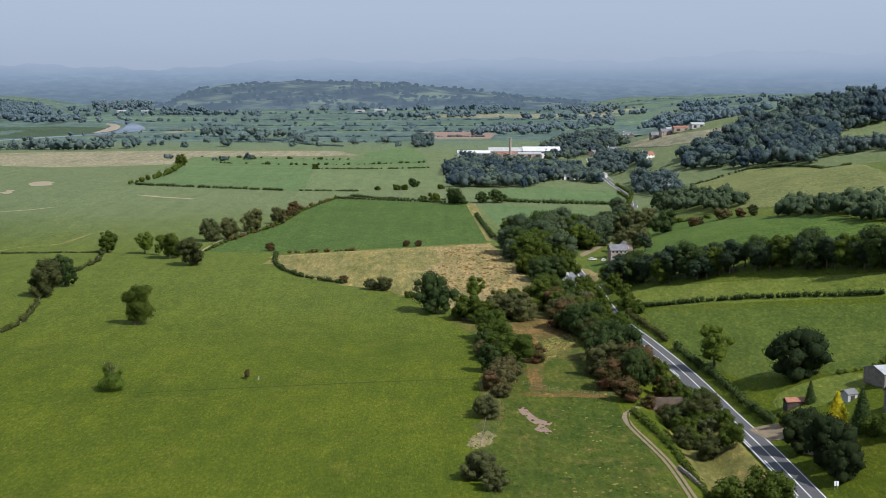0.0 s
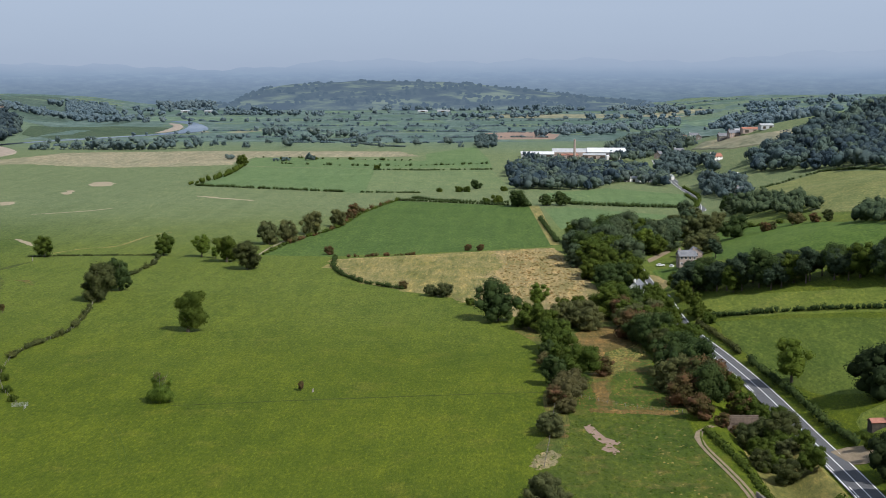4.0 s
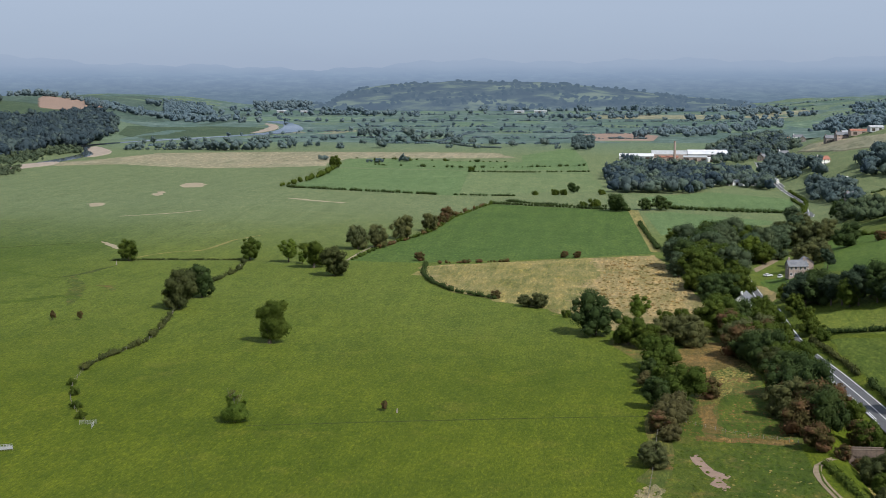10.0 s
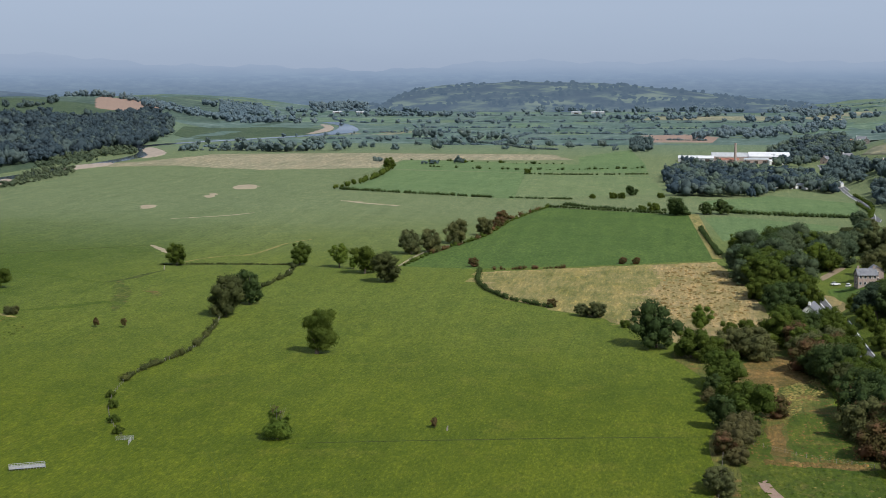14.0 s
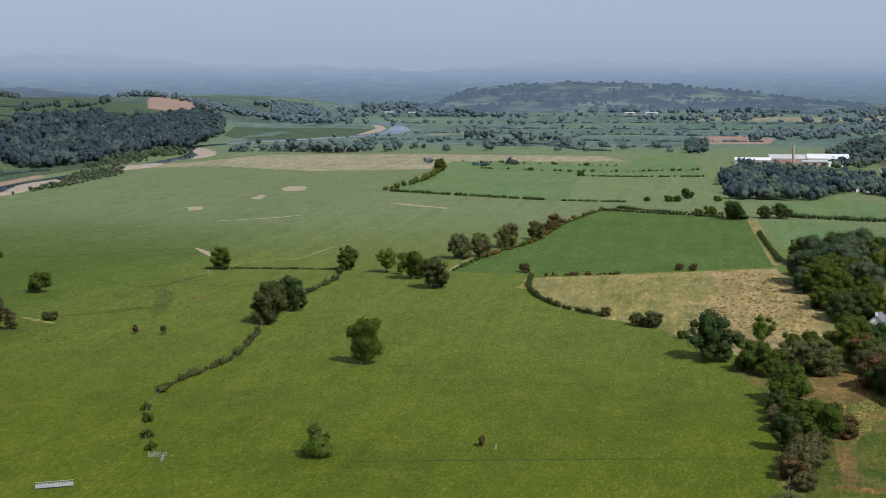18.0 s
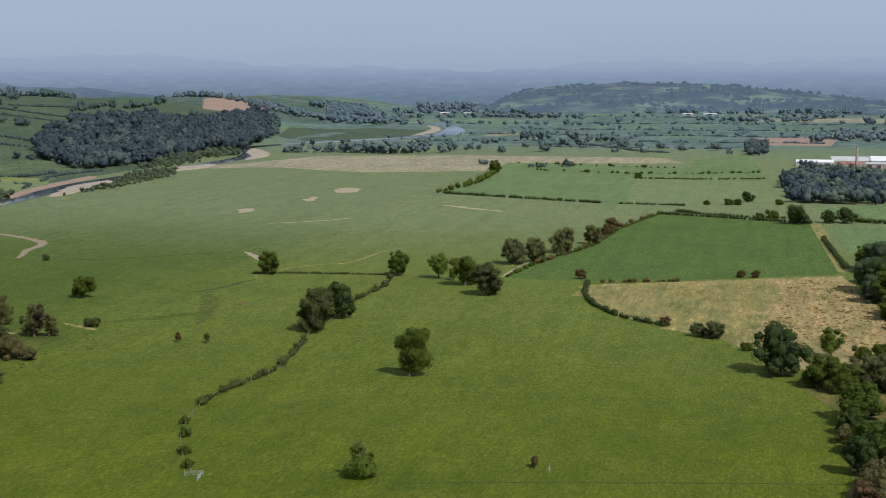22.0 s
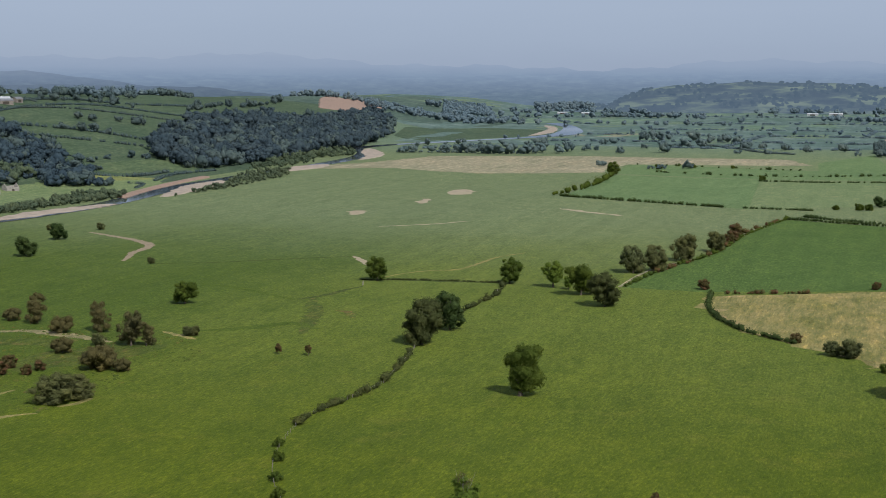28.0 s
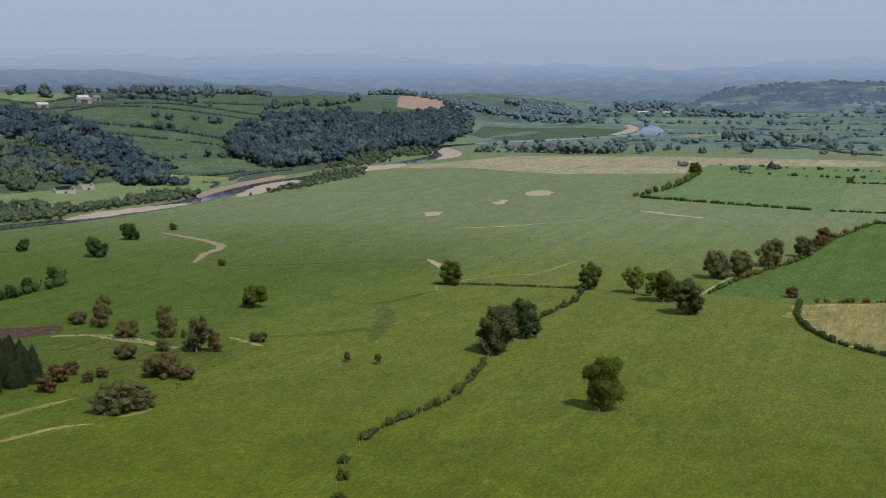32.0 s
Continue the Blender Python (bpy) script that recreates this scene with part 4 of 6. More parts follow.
plant_all("dark", "dark round bush on the river bank", [(-416, 697, 5.7), (-425, 721, 5.3), (-434, 754, 5.6)], "bank trees", "bush")
plant_all("dark", "dark round bush on the river bank", [(-459, 829, 9.8), (-486, 904, 9.4), (-512, 838, 6.4)], "bank trees")

hedge([(-172, 520), (-173, 532), (-171, 549), (-168, 576), (-174, 623), (-178, 643), (-183, 722), (-182, 770), (-188, 806)], 1.8, 2.2, "patchy hawthorn hedge along a fence", 1, LEAF_DULL, 0.36)
hedge([(-132, 809), (-122, 880), (-107, 944), (-100, 1047), (-84, 1154)], 1.6, 2.5, "low hedge round the ley field", 2, LEAF, 0.6)
hedge([(-84, 1154), (-39, 1129), (1, 1109), (18, 1103)], 2.5, 3, "clipped field hedge", 3, LEAF_DARK)
hedge([(-91, 800), (-86, 754), (-69, 712), (-47, 688)], 2.0, 2.5, "dark clipped hedge round the rough pasture", 4, LEAF_DARK, 0.08)
hedge([(-269, 1288), (-200, 1255), (-135, 1232)], 2.5, 3, "dark low hedge", 5, LEAF_DARK, 0.05, 0.4)
hedge([(80, 598), (115, 560), (154, 510)], 2.2, 2.5, "clipped hedge between sloping pastures", 6, LEAF_DARK)
hedge([(50, 1117), (90, 1104), (132, 1100)], 3.0, 4, "dark clipped hedge", 7, LEAF_DARK, 0, 0.4)

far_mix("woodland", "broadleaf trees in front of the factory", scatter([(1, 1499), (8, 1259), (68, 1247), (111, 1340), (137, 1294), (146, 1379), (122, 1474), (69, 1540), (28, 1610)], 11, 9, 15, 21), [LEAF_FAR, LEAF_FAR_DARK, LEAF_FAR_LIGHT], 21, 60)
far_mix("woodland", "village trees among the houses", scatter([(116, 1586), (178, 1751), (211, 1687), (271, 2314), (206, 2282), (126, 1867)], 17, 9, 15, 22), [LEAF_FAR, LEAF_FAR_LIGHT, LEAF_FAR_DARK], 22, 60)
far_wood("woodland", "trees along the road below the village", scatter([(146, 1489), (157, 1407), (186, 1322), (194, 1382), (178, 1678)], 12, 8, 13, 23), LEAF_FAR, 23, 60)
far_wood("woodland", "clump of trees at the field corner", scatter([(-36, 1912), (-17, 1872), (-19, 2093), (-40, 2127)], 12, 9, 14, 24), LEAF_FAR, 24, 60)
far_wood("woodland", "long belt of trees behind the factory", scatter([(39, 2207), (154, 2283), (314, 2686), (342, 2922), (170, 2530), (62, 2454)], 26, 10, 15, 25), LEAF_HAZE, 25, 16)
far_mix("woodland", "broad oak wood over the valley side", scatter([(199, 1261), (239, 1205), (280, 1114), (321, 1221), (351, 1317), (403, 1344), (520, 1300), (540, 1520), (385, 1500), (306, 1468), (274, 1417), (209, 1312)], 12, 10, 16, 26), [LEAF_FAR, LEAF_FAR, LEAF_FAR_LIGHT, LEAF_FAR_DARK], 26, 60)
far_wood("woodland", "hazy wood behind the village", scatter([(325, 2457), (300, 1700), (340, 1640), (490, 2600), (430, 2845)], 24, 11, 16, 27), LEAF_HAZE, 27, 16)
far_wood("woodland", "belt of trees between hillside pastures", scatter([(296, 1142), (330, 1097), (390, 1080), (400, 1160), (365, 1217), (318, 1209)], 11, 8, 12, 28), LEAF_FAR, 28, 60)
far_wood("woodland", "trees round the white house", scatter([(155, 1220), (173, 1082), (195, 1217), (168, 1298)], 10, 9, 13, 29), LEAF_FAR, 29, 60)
far_wood("woodland", "mixed trees in the hedge belt", scatter([(141, 948), (165, 833), (178, 850), (163, 1054)], 8, 6, 11, 31), LEAF_BLUE_HAZE, 31, 90)
far_wood("woodland", "dark belt of trees across the upper slope", scatter([(167, 723), (171, 665), (186, 610), (207, 600), (190, 713), (182, 773)], 8, 7, 11, 32), LEAF_BLUE_HAZE, 32, 90)
stand(["elm", "dark", "lime", "oak_b", "elm", "lime", "oak"], "tall broadleaf tree in the wood by the stone house", HOUSE_WOOD, 11.5, 10, 17.5, "house wood", 30)

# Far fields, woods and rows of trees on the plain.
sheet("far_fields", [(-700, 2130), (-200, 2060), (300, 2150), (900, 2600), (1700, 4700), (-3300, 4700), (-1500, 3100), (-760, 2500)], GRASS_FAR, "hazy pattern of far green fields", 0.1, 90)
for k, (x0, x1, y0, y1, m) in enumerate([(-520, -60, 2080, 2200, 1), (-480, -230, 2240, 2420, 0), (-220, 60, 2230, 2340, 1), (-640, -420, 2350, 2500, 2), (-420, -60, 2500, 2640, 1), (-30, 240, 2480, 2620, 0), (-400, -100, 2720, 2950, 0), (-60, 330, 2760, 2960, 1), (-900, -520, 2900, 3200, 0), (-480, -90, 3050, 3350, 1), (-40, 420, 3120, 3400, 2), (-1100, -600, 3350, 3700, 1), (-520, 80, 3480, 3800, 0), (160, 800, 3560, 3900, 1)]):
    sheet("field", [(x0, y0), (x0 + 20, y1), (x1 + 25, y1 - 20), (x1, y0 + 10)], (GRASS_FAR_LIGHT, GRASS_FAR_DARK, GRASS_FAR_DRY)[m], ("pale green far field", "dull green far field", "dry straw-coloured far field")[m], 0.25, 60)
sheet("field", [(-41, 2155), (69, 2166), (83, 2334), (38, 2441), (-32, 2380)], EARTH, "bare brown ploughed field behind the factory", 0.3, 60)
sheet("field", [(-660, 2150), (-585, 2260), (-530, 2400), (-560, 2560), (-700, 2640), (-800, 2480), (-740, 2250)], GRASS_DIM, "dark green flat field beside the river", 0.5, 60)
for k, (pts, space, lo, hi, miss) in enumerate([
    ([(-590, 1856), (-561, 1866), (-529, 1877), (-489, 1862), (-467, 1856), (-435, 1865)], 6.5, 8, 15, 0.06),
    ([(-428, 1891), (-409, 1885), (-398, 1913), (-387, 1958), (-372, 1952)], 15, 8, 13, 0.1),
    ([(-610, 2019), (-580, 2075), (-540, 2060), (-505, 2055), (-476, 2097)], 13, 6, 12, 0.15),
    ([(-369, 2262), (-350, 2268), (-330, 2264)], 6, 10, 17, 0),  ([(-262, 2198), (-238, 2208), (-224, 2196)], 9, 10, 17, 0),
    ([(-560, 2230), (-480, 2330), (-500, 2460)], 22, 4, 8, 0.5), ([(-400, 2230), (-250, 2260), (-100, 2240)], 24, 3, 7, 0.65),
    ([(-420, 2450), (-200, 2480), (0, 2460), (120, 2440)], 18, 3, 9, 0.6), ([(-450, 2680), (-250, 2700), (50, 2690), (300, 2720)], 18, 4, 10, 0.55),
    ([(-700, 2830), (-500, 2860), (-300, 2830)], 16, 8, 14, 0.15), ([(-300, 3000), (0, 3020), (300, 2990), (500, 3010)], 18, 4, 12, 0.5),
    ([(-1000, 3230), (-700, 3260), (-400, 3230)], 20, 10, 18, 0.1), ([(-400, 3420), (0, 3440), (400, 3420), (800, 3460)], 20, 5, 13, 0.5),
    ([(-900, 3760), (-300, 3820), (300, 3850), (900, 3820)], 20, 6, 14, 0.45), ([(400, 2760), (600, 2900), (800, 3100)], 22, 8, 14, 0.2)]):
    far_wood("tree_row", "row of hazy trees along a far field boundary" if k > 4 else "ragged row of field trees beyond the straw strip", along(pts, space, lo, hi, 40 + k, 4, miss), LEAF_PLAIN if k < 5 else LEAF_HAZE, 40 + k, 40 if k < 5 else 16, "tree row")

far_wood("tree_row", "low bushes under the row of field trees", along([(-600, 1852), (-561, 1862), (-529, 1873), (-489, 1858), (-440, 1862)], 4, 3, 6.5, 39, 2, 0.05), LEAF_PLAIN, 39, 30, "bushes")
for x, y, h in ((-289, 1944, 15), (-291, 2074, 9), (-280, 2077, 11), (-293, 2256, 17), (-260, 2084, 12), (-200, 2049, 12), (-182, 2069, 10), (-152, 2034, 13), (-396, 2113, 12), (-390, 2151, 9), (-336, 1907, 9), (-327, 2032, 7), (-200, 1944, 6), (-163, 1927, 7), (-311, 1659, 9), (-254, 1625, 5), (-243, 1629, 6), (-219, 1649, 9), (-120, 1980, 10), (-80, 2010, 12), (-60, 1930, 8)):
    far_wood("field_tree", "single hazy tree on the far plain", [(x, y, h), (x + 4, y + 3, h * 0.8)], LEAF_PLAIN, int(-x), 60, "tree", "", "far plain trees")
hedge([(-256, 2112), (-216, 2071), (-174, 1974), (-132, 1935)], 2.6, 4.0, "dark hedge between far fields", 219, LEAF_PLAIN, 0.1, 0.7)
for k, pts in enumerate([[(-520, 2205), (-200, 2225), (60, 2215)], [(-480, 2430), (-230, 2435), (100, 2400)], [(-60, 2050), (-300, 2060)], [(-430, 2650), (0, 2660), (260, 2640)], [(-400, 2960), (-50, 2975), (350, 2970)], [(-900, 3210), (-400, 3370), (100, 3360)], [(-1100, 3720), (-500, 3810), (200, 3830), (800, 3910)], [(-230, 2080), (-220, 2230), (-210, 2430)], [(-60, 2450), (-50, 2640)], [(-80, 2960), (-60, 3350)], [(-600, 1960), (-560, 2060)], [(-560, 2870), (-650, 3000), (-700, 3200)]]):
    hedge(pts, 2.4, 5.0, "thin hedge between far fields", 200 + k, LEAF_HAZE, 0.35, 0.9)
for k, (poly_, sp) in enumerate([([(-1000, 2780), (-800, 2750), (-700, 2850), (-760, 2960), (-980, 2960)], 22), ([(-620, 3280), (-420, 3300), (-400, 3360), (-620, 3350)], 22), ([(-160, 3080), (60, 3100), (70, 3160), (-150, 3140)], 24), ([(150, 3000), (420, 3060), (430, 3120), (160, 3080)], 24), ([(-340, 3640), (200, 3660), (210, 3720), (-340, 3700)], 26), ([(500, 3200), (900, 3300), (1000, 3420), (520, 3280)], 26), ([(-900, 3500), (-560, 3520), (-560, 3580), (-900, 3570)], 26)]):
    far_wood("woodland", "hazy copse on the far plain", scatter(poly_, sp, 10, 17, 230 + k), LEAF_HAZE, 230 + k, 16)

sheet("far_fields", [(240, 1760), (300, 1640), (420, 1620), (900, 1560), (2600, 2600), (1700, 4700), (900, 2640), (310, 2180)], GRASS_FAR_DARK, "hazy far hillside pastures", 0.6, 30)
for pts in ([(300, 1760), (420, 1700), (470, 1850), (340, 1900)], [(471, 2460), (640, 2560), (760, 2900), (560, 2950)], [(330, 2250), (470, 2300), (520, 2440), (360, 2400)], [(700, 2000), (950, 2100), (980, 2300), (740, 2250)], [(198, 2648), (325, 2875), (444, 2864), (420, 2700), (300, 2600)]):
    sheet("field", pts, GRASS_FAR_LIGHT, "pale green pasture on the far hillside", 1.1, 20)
for k, (pts, space) in enumerate([([(300, 1900), (420, 1860), (560, 1900)], 14), ([(320, 2200), (480, 2260), (640, 2240)], 18), ([(450, 2450), (640, 2540), (800, 2560)], 18), ([(520, 2980), (760, 2920), (1000, 3000)], 22), ([(600, 1950), (760, 2000), (1000, 2080)], 18), ([(700, 2300), (900, 2360), (1200, 2500)], 20)]):
    far_wood("tree_row", "row of hazy trees on the far hillside", along(pts, space, 8, 15, 260 + k, 6, 0.1), LEAF_HAZE, 260 + k, 16, "tree row")

sheet("field", [(203, 1635), (221, 1487), (251, 1436), (279, 1442), (304, 1434), (299, 1465), (267, 1496), (240, 1580), (217, 1668)], GRASS_FAR_DRY, "tan stubble field below the hillside farm", 1.0, 10, wander=0.8)

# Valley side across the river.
# Cloud shade over these woods is put into their dark leaf colours.
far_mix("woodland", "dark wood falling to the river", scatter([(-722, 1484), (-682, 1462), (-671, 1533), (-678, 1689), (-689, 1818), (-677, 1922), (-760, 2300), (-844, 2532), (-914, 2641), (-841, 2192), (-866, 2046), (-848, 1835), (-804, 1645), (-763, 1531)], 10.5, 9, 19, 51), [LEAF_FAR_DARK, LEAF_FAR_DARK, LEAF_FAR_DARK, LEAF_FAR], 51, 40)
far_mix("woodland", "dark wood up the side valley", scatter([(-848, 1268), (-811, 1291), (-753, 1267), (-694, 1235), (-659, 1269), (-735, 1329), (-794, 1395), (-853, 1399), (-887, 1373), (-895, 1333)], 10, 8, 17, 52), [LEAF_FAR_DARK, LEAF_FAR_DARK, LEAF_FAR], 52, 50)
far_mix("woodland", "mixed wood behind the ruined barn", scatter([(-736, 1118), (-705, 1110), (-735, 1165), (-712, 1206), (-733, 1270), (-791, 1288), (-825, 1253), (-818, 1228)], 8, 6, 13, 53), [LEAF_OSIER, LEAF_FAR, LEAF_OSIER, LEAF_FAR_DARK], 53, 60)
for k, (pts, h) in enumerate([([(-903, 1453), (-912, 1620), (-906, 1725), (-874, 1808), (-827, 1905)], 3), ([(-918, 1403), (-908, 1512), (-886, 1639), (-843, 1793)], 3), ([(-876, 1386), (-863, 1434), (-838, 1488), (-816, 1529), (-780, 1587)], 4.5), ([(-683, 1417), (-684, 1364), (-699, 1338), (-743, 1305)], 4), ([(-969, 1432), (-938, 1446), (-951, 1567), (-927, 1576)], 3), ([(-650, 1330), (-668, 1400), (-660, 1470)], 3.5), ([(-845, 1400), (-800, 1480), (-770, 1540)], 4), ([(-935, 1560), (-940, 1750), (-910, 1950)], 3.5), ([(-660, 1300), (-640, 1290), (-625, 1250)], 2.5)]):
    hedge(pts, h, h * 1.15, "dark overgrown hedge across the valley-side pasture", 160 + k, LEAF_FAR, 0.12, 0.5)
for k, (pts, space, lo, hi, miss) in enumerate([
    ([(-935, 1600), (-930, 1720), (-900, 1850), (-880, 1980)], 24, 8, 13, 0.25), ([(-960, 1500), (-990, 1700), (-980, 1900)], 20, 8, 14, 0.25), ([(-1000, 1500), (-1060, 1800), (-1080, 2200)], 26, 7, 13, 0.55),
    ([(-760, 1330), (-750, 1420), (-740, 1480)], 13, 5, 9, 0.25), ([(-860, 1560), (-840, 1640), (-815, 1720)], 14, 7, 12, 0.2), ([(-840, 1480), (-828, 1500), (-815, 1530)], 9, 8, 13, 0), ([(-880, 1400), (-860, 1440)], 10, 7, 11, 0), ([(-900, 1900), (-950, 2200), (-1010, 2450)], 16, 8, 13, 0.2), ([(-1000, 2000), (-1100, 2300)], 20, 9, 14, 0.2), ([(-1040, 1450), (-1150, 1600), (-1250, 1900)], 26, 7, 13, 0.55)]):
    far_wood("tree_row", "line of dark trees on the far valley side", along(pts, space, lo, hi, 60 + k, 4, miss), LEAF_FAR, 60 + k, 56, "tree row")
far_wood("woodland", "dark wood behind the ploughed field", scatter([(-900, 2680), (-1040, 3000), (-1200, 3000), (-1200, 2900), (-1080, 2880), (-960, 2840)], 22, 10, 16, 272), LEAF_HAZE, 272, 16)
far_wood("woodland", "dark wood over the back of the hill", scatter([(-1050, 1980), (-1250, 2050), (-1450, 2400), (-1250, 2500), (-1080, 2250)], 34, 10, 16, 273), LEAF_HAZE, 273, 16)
sheet("field", [(-742, 1297), (-731, 1314), (-700, 1341), (-656, 1367), (-672, 1330), (-711, 1281), (-722, 1276)], GRASS_PALE, "pale mown pasture at the foot of the slope", 1.0, 6, wander=0.8)
sheet("field", [(-739, 1376), (-737, 1436), (-728, 1489), (-705, 1506), (-680, 1469), (-684, 1418), (-712, 1360)], HILL_SUNLIT, "lower slope grass painted lighter as sunlit", 0.9, 6, True, wander=0.5)
sheet("field", [(-872, 1301), (-851, 1312), (-832, 1316), (-829, 1292), (-850, 1270)], GRASS_PALE, "small pale clearing between woods", 1.2, 6)
# The sunlit look here is a paler grass colour.
sheet("field", [(-684, 1020), (-717, 1088), (-711, 1118), (-711, 1151), (-713, 1197), (-712, 1251), (-715, 1278), (-679, 1328), (-655, 1356), (-628, 1290), (-603, 1190), (-622, 1118), (-636, 1040)], GRASS_MID_PALE, "sunlit pasture round the ruined barns by the river", 0.8, 6, wander=0.8)

sheet("field", [(-1230, 1781), (-1133, 1694), (-960, 1545), (-940, 1470), (-975, 1430), (-1120, 1560)], GRASS_MID_PALE, "pale hilltop pasture round the far farm", 0.9, 12, wander=1.0)

far_wood("woodland", "wooded spur above the river flats", scatter([(-884, 2969), (-847, 3193), (-968, 3586), (-1015, 3417)], 17, 12, 18, 274), LEAF_HAZE, 274, 16)
far_wood("woodland", "dark copse on the far plain", scatter([(-897, 3805), (-763, 3885), (-790, 3990), (-920, 3920)], 16, 16, 24, 275), LEAF_HAZE, 275, 16)
far_wood("tree_row", "bushes at the foot of the valley side", along([(-742, 1318), (-727, 1356), (-716, 1368)], 7, 5, 10, 276, 2, 0.1), LEAF_FAR, 276, 60, "tree row")
far_wood("riverside_bushes", "grey-green willow bushes by the ruined barns", scatter([(-618, 959), (-605, 977), (-596, 1000), (-613, 1042), (-676, 1080), (-690, 1055)], 9, 4, 8, 277), LEAF_OSIER, 277, 60, "bushes")
far_wood("riverside_bushes", "low scrub along the river bank", scatter([(-616, 1028), (-605, 1057), (-598, 1091), (-588, 1158), (-600, 1193), (-627, 1186), (-636, 1093)], 8, 3.5, 7, 278), LEAF_OSIER, 278, 60, "bushes")

# River bars, banks and bushes.
for pts in ([(-585, 988), (-566, 1088), (-572, 1115), (-596, 1040)], [(-564, 1187), (-578, 1310), (-600, 1362), (-600, 1287)], [(-599, 1490), (-583, 1555), (-595, 1605), (-613, 1553)], [(-588, 1690), (-589, 1759), (-617, 1844), (-662, 1925), (-645, 1850), (-606, 1760)], [(-552, 2500), (-547, 2410), (-556, 2350), (-566, 2420), (-576, 2520), (-592, 2640), (-630, 2770), (-606, 2730), (-572, 2610)]):
    sheet("gravel_bar", pts, GRAVEL, "pale gravel bar beside the river", 0.6, 10, True, "gravel bar", 1.3)
sheet("river_bank", [(-590, 1170), (-606, 1234), (-620, 1310), (-629, 1396), (-636, 1396), (-627, 1310), (-612, 1230), (-597, 1170)], EARTH, "steep eroded brown river bank", 1.4, 8, True, "river bank")
for k, (poly_, lo, hi, sp) in enumerate([([(-620, 930), (-604, 977), (-606, 1023), (-600, 1089), (-594, 1156), (-600, 1193), (-622, 1190), (-625, 1080), (-640, 960)], 3, 6.5, 7), ([(-557, 1185), (-556, 1270), (-567, 1438), (-605, 1530), (-620, 1470), (-598, 1380), (-578, 1320)], 2.5, 5.5, 7), ([(-663, 1594), (-645, 1709), (-625, 1774), (-682, 1916), (-690, 1729)], 4, 8, 10), ([(-620, 1560), (-640, 1500), (-662, 1590), (-640, 1680), (-622, 1640)], 3, 6, 9)]):
    far_wood("riverside_bushes", "grey-green willow bushes along the river", scatter(poly_, sp, lo, hi, 80 + k), LEAF_OSIER, 80 + k, 60, "bushes")
scar([(-489, 945), (-460, 926), (-436, 909), (-420, 893), (-413, 876), (-411, 858), (-404, 841), (-399, 826)], 5.5, TRACK, "winding dry stony channel in the grass", "old_channel", "channel")
scar([(-343, 622), (-330, 629), (-316, 626), (-301, 622), (-286, 616)], 6.0, PALE_RUSH, "pale straw rushes along the old channel", "pool_bank", "rushes")
sheet("pool", [(-385, 620), (-363, 636), (-355, 644), (-345, 631), (-348, 621), (-356, 611), (-375, 605)], MUD, "dark brown muddy pool in the old channel", 0.25, 6, True, "pool")
for pts, w in (([(-266, 478), (-263, 485), (-259, 500), (-255, 507), (-250, 511)], 2.2), ([(-281, 500), (-280, 508), (-278, 521), (-274, 536)], 2.4), ([(-249, 520), (-246, 525), (-245, 533)], 2.4), ([(-278, 641), (-271, 637), (-259, 630)], 3.0)):
    scar(pts, w, ROUGH_OLIVE, "bare scar along a low bank")
for pts in ([(-292, 560), (-270, 585), (-262, 612), (-276, 618), (-300, 590)], [(-330, 600), (-305, 602), (-300, 615), (-330, 612)]):
    sheet("scrub", pts, SCRUB_GREEN, "rough rusty grass by the old channel", 0.12, 5, True, wander=1.3)
stand(["spruce"], "dark conifer in the plantation", [(-330, 535), (-345, 590), (-325, 580), (-303, 560), (-294, 545), (-300, 530)], 5, 7, 10, "plantation", 33)

# Bare patches and marks in the meadow.
for pts, m, lab in (([(-389, 1124), (-379, 1131), (-370, 1111), (-376, 1100)], EARTH_PALE, "bare trodden patch in the meadow"), ([(-362, 1287), (-366, 1327), (-352, 1326), (-344, 1287)], EARTH_PALE, "bare trodden patch in the meadow"), ([(-365, 1212), (-364, 1238), (-354, 1214), (-356, 1198)], EARTH_PALE, "bare trodden patch in the meadow"),
                    ([(-246, 1184), (-221, 1164), (-194, 1149), (-194, 1145), (-221, 1158), (-246, 1178)], EARTH_PALE, "dry worn line in the meadow")):
    sheet("bare_patch", pts, m, lab, 0.18, 4, True, "bare patch", 1.5)
scar([(-100, 449), (-60, 459), (-20, 468), (12, 474)], 0.6, DITCH, "faint dry old fence line in the meadow", "meadow_line", "ditch")
sheet("scrub", [(14, 573), (29, 617), (48, 598), (50, 525), (52, 464), (52, 445), (20, 455), (20, 478)], SCRUB, "rough rusty bracken and grass strip", 0.12, 8, True, wander=0.5)
sheet("scrub", [(8, 405), (13, 425), (12, 470), (20, 520), (10, 560), (2, 590), (12, 600), (22, 560), (25, 520), (19, 470), (18, 425), (14, 400)], SCRUB, "rough verge below the scrub trees", 0.2, 8, True)
sheet("scrub", [(65.5, 330), (65.5, 400), (65.5, 436), (78, 440), (79, 400), (81, 335)], GRASS_DRY, "rough brown grass in the old railway cutting", 0.35, 3)
sheet("lane", [(17, 1108), (24, 1108), (31, 870), (26, 868)], ROUGH_OLIVE, "straw-coloured green lane between hedges", 0.2)

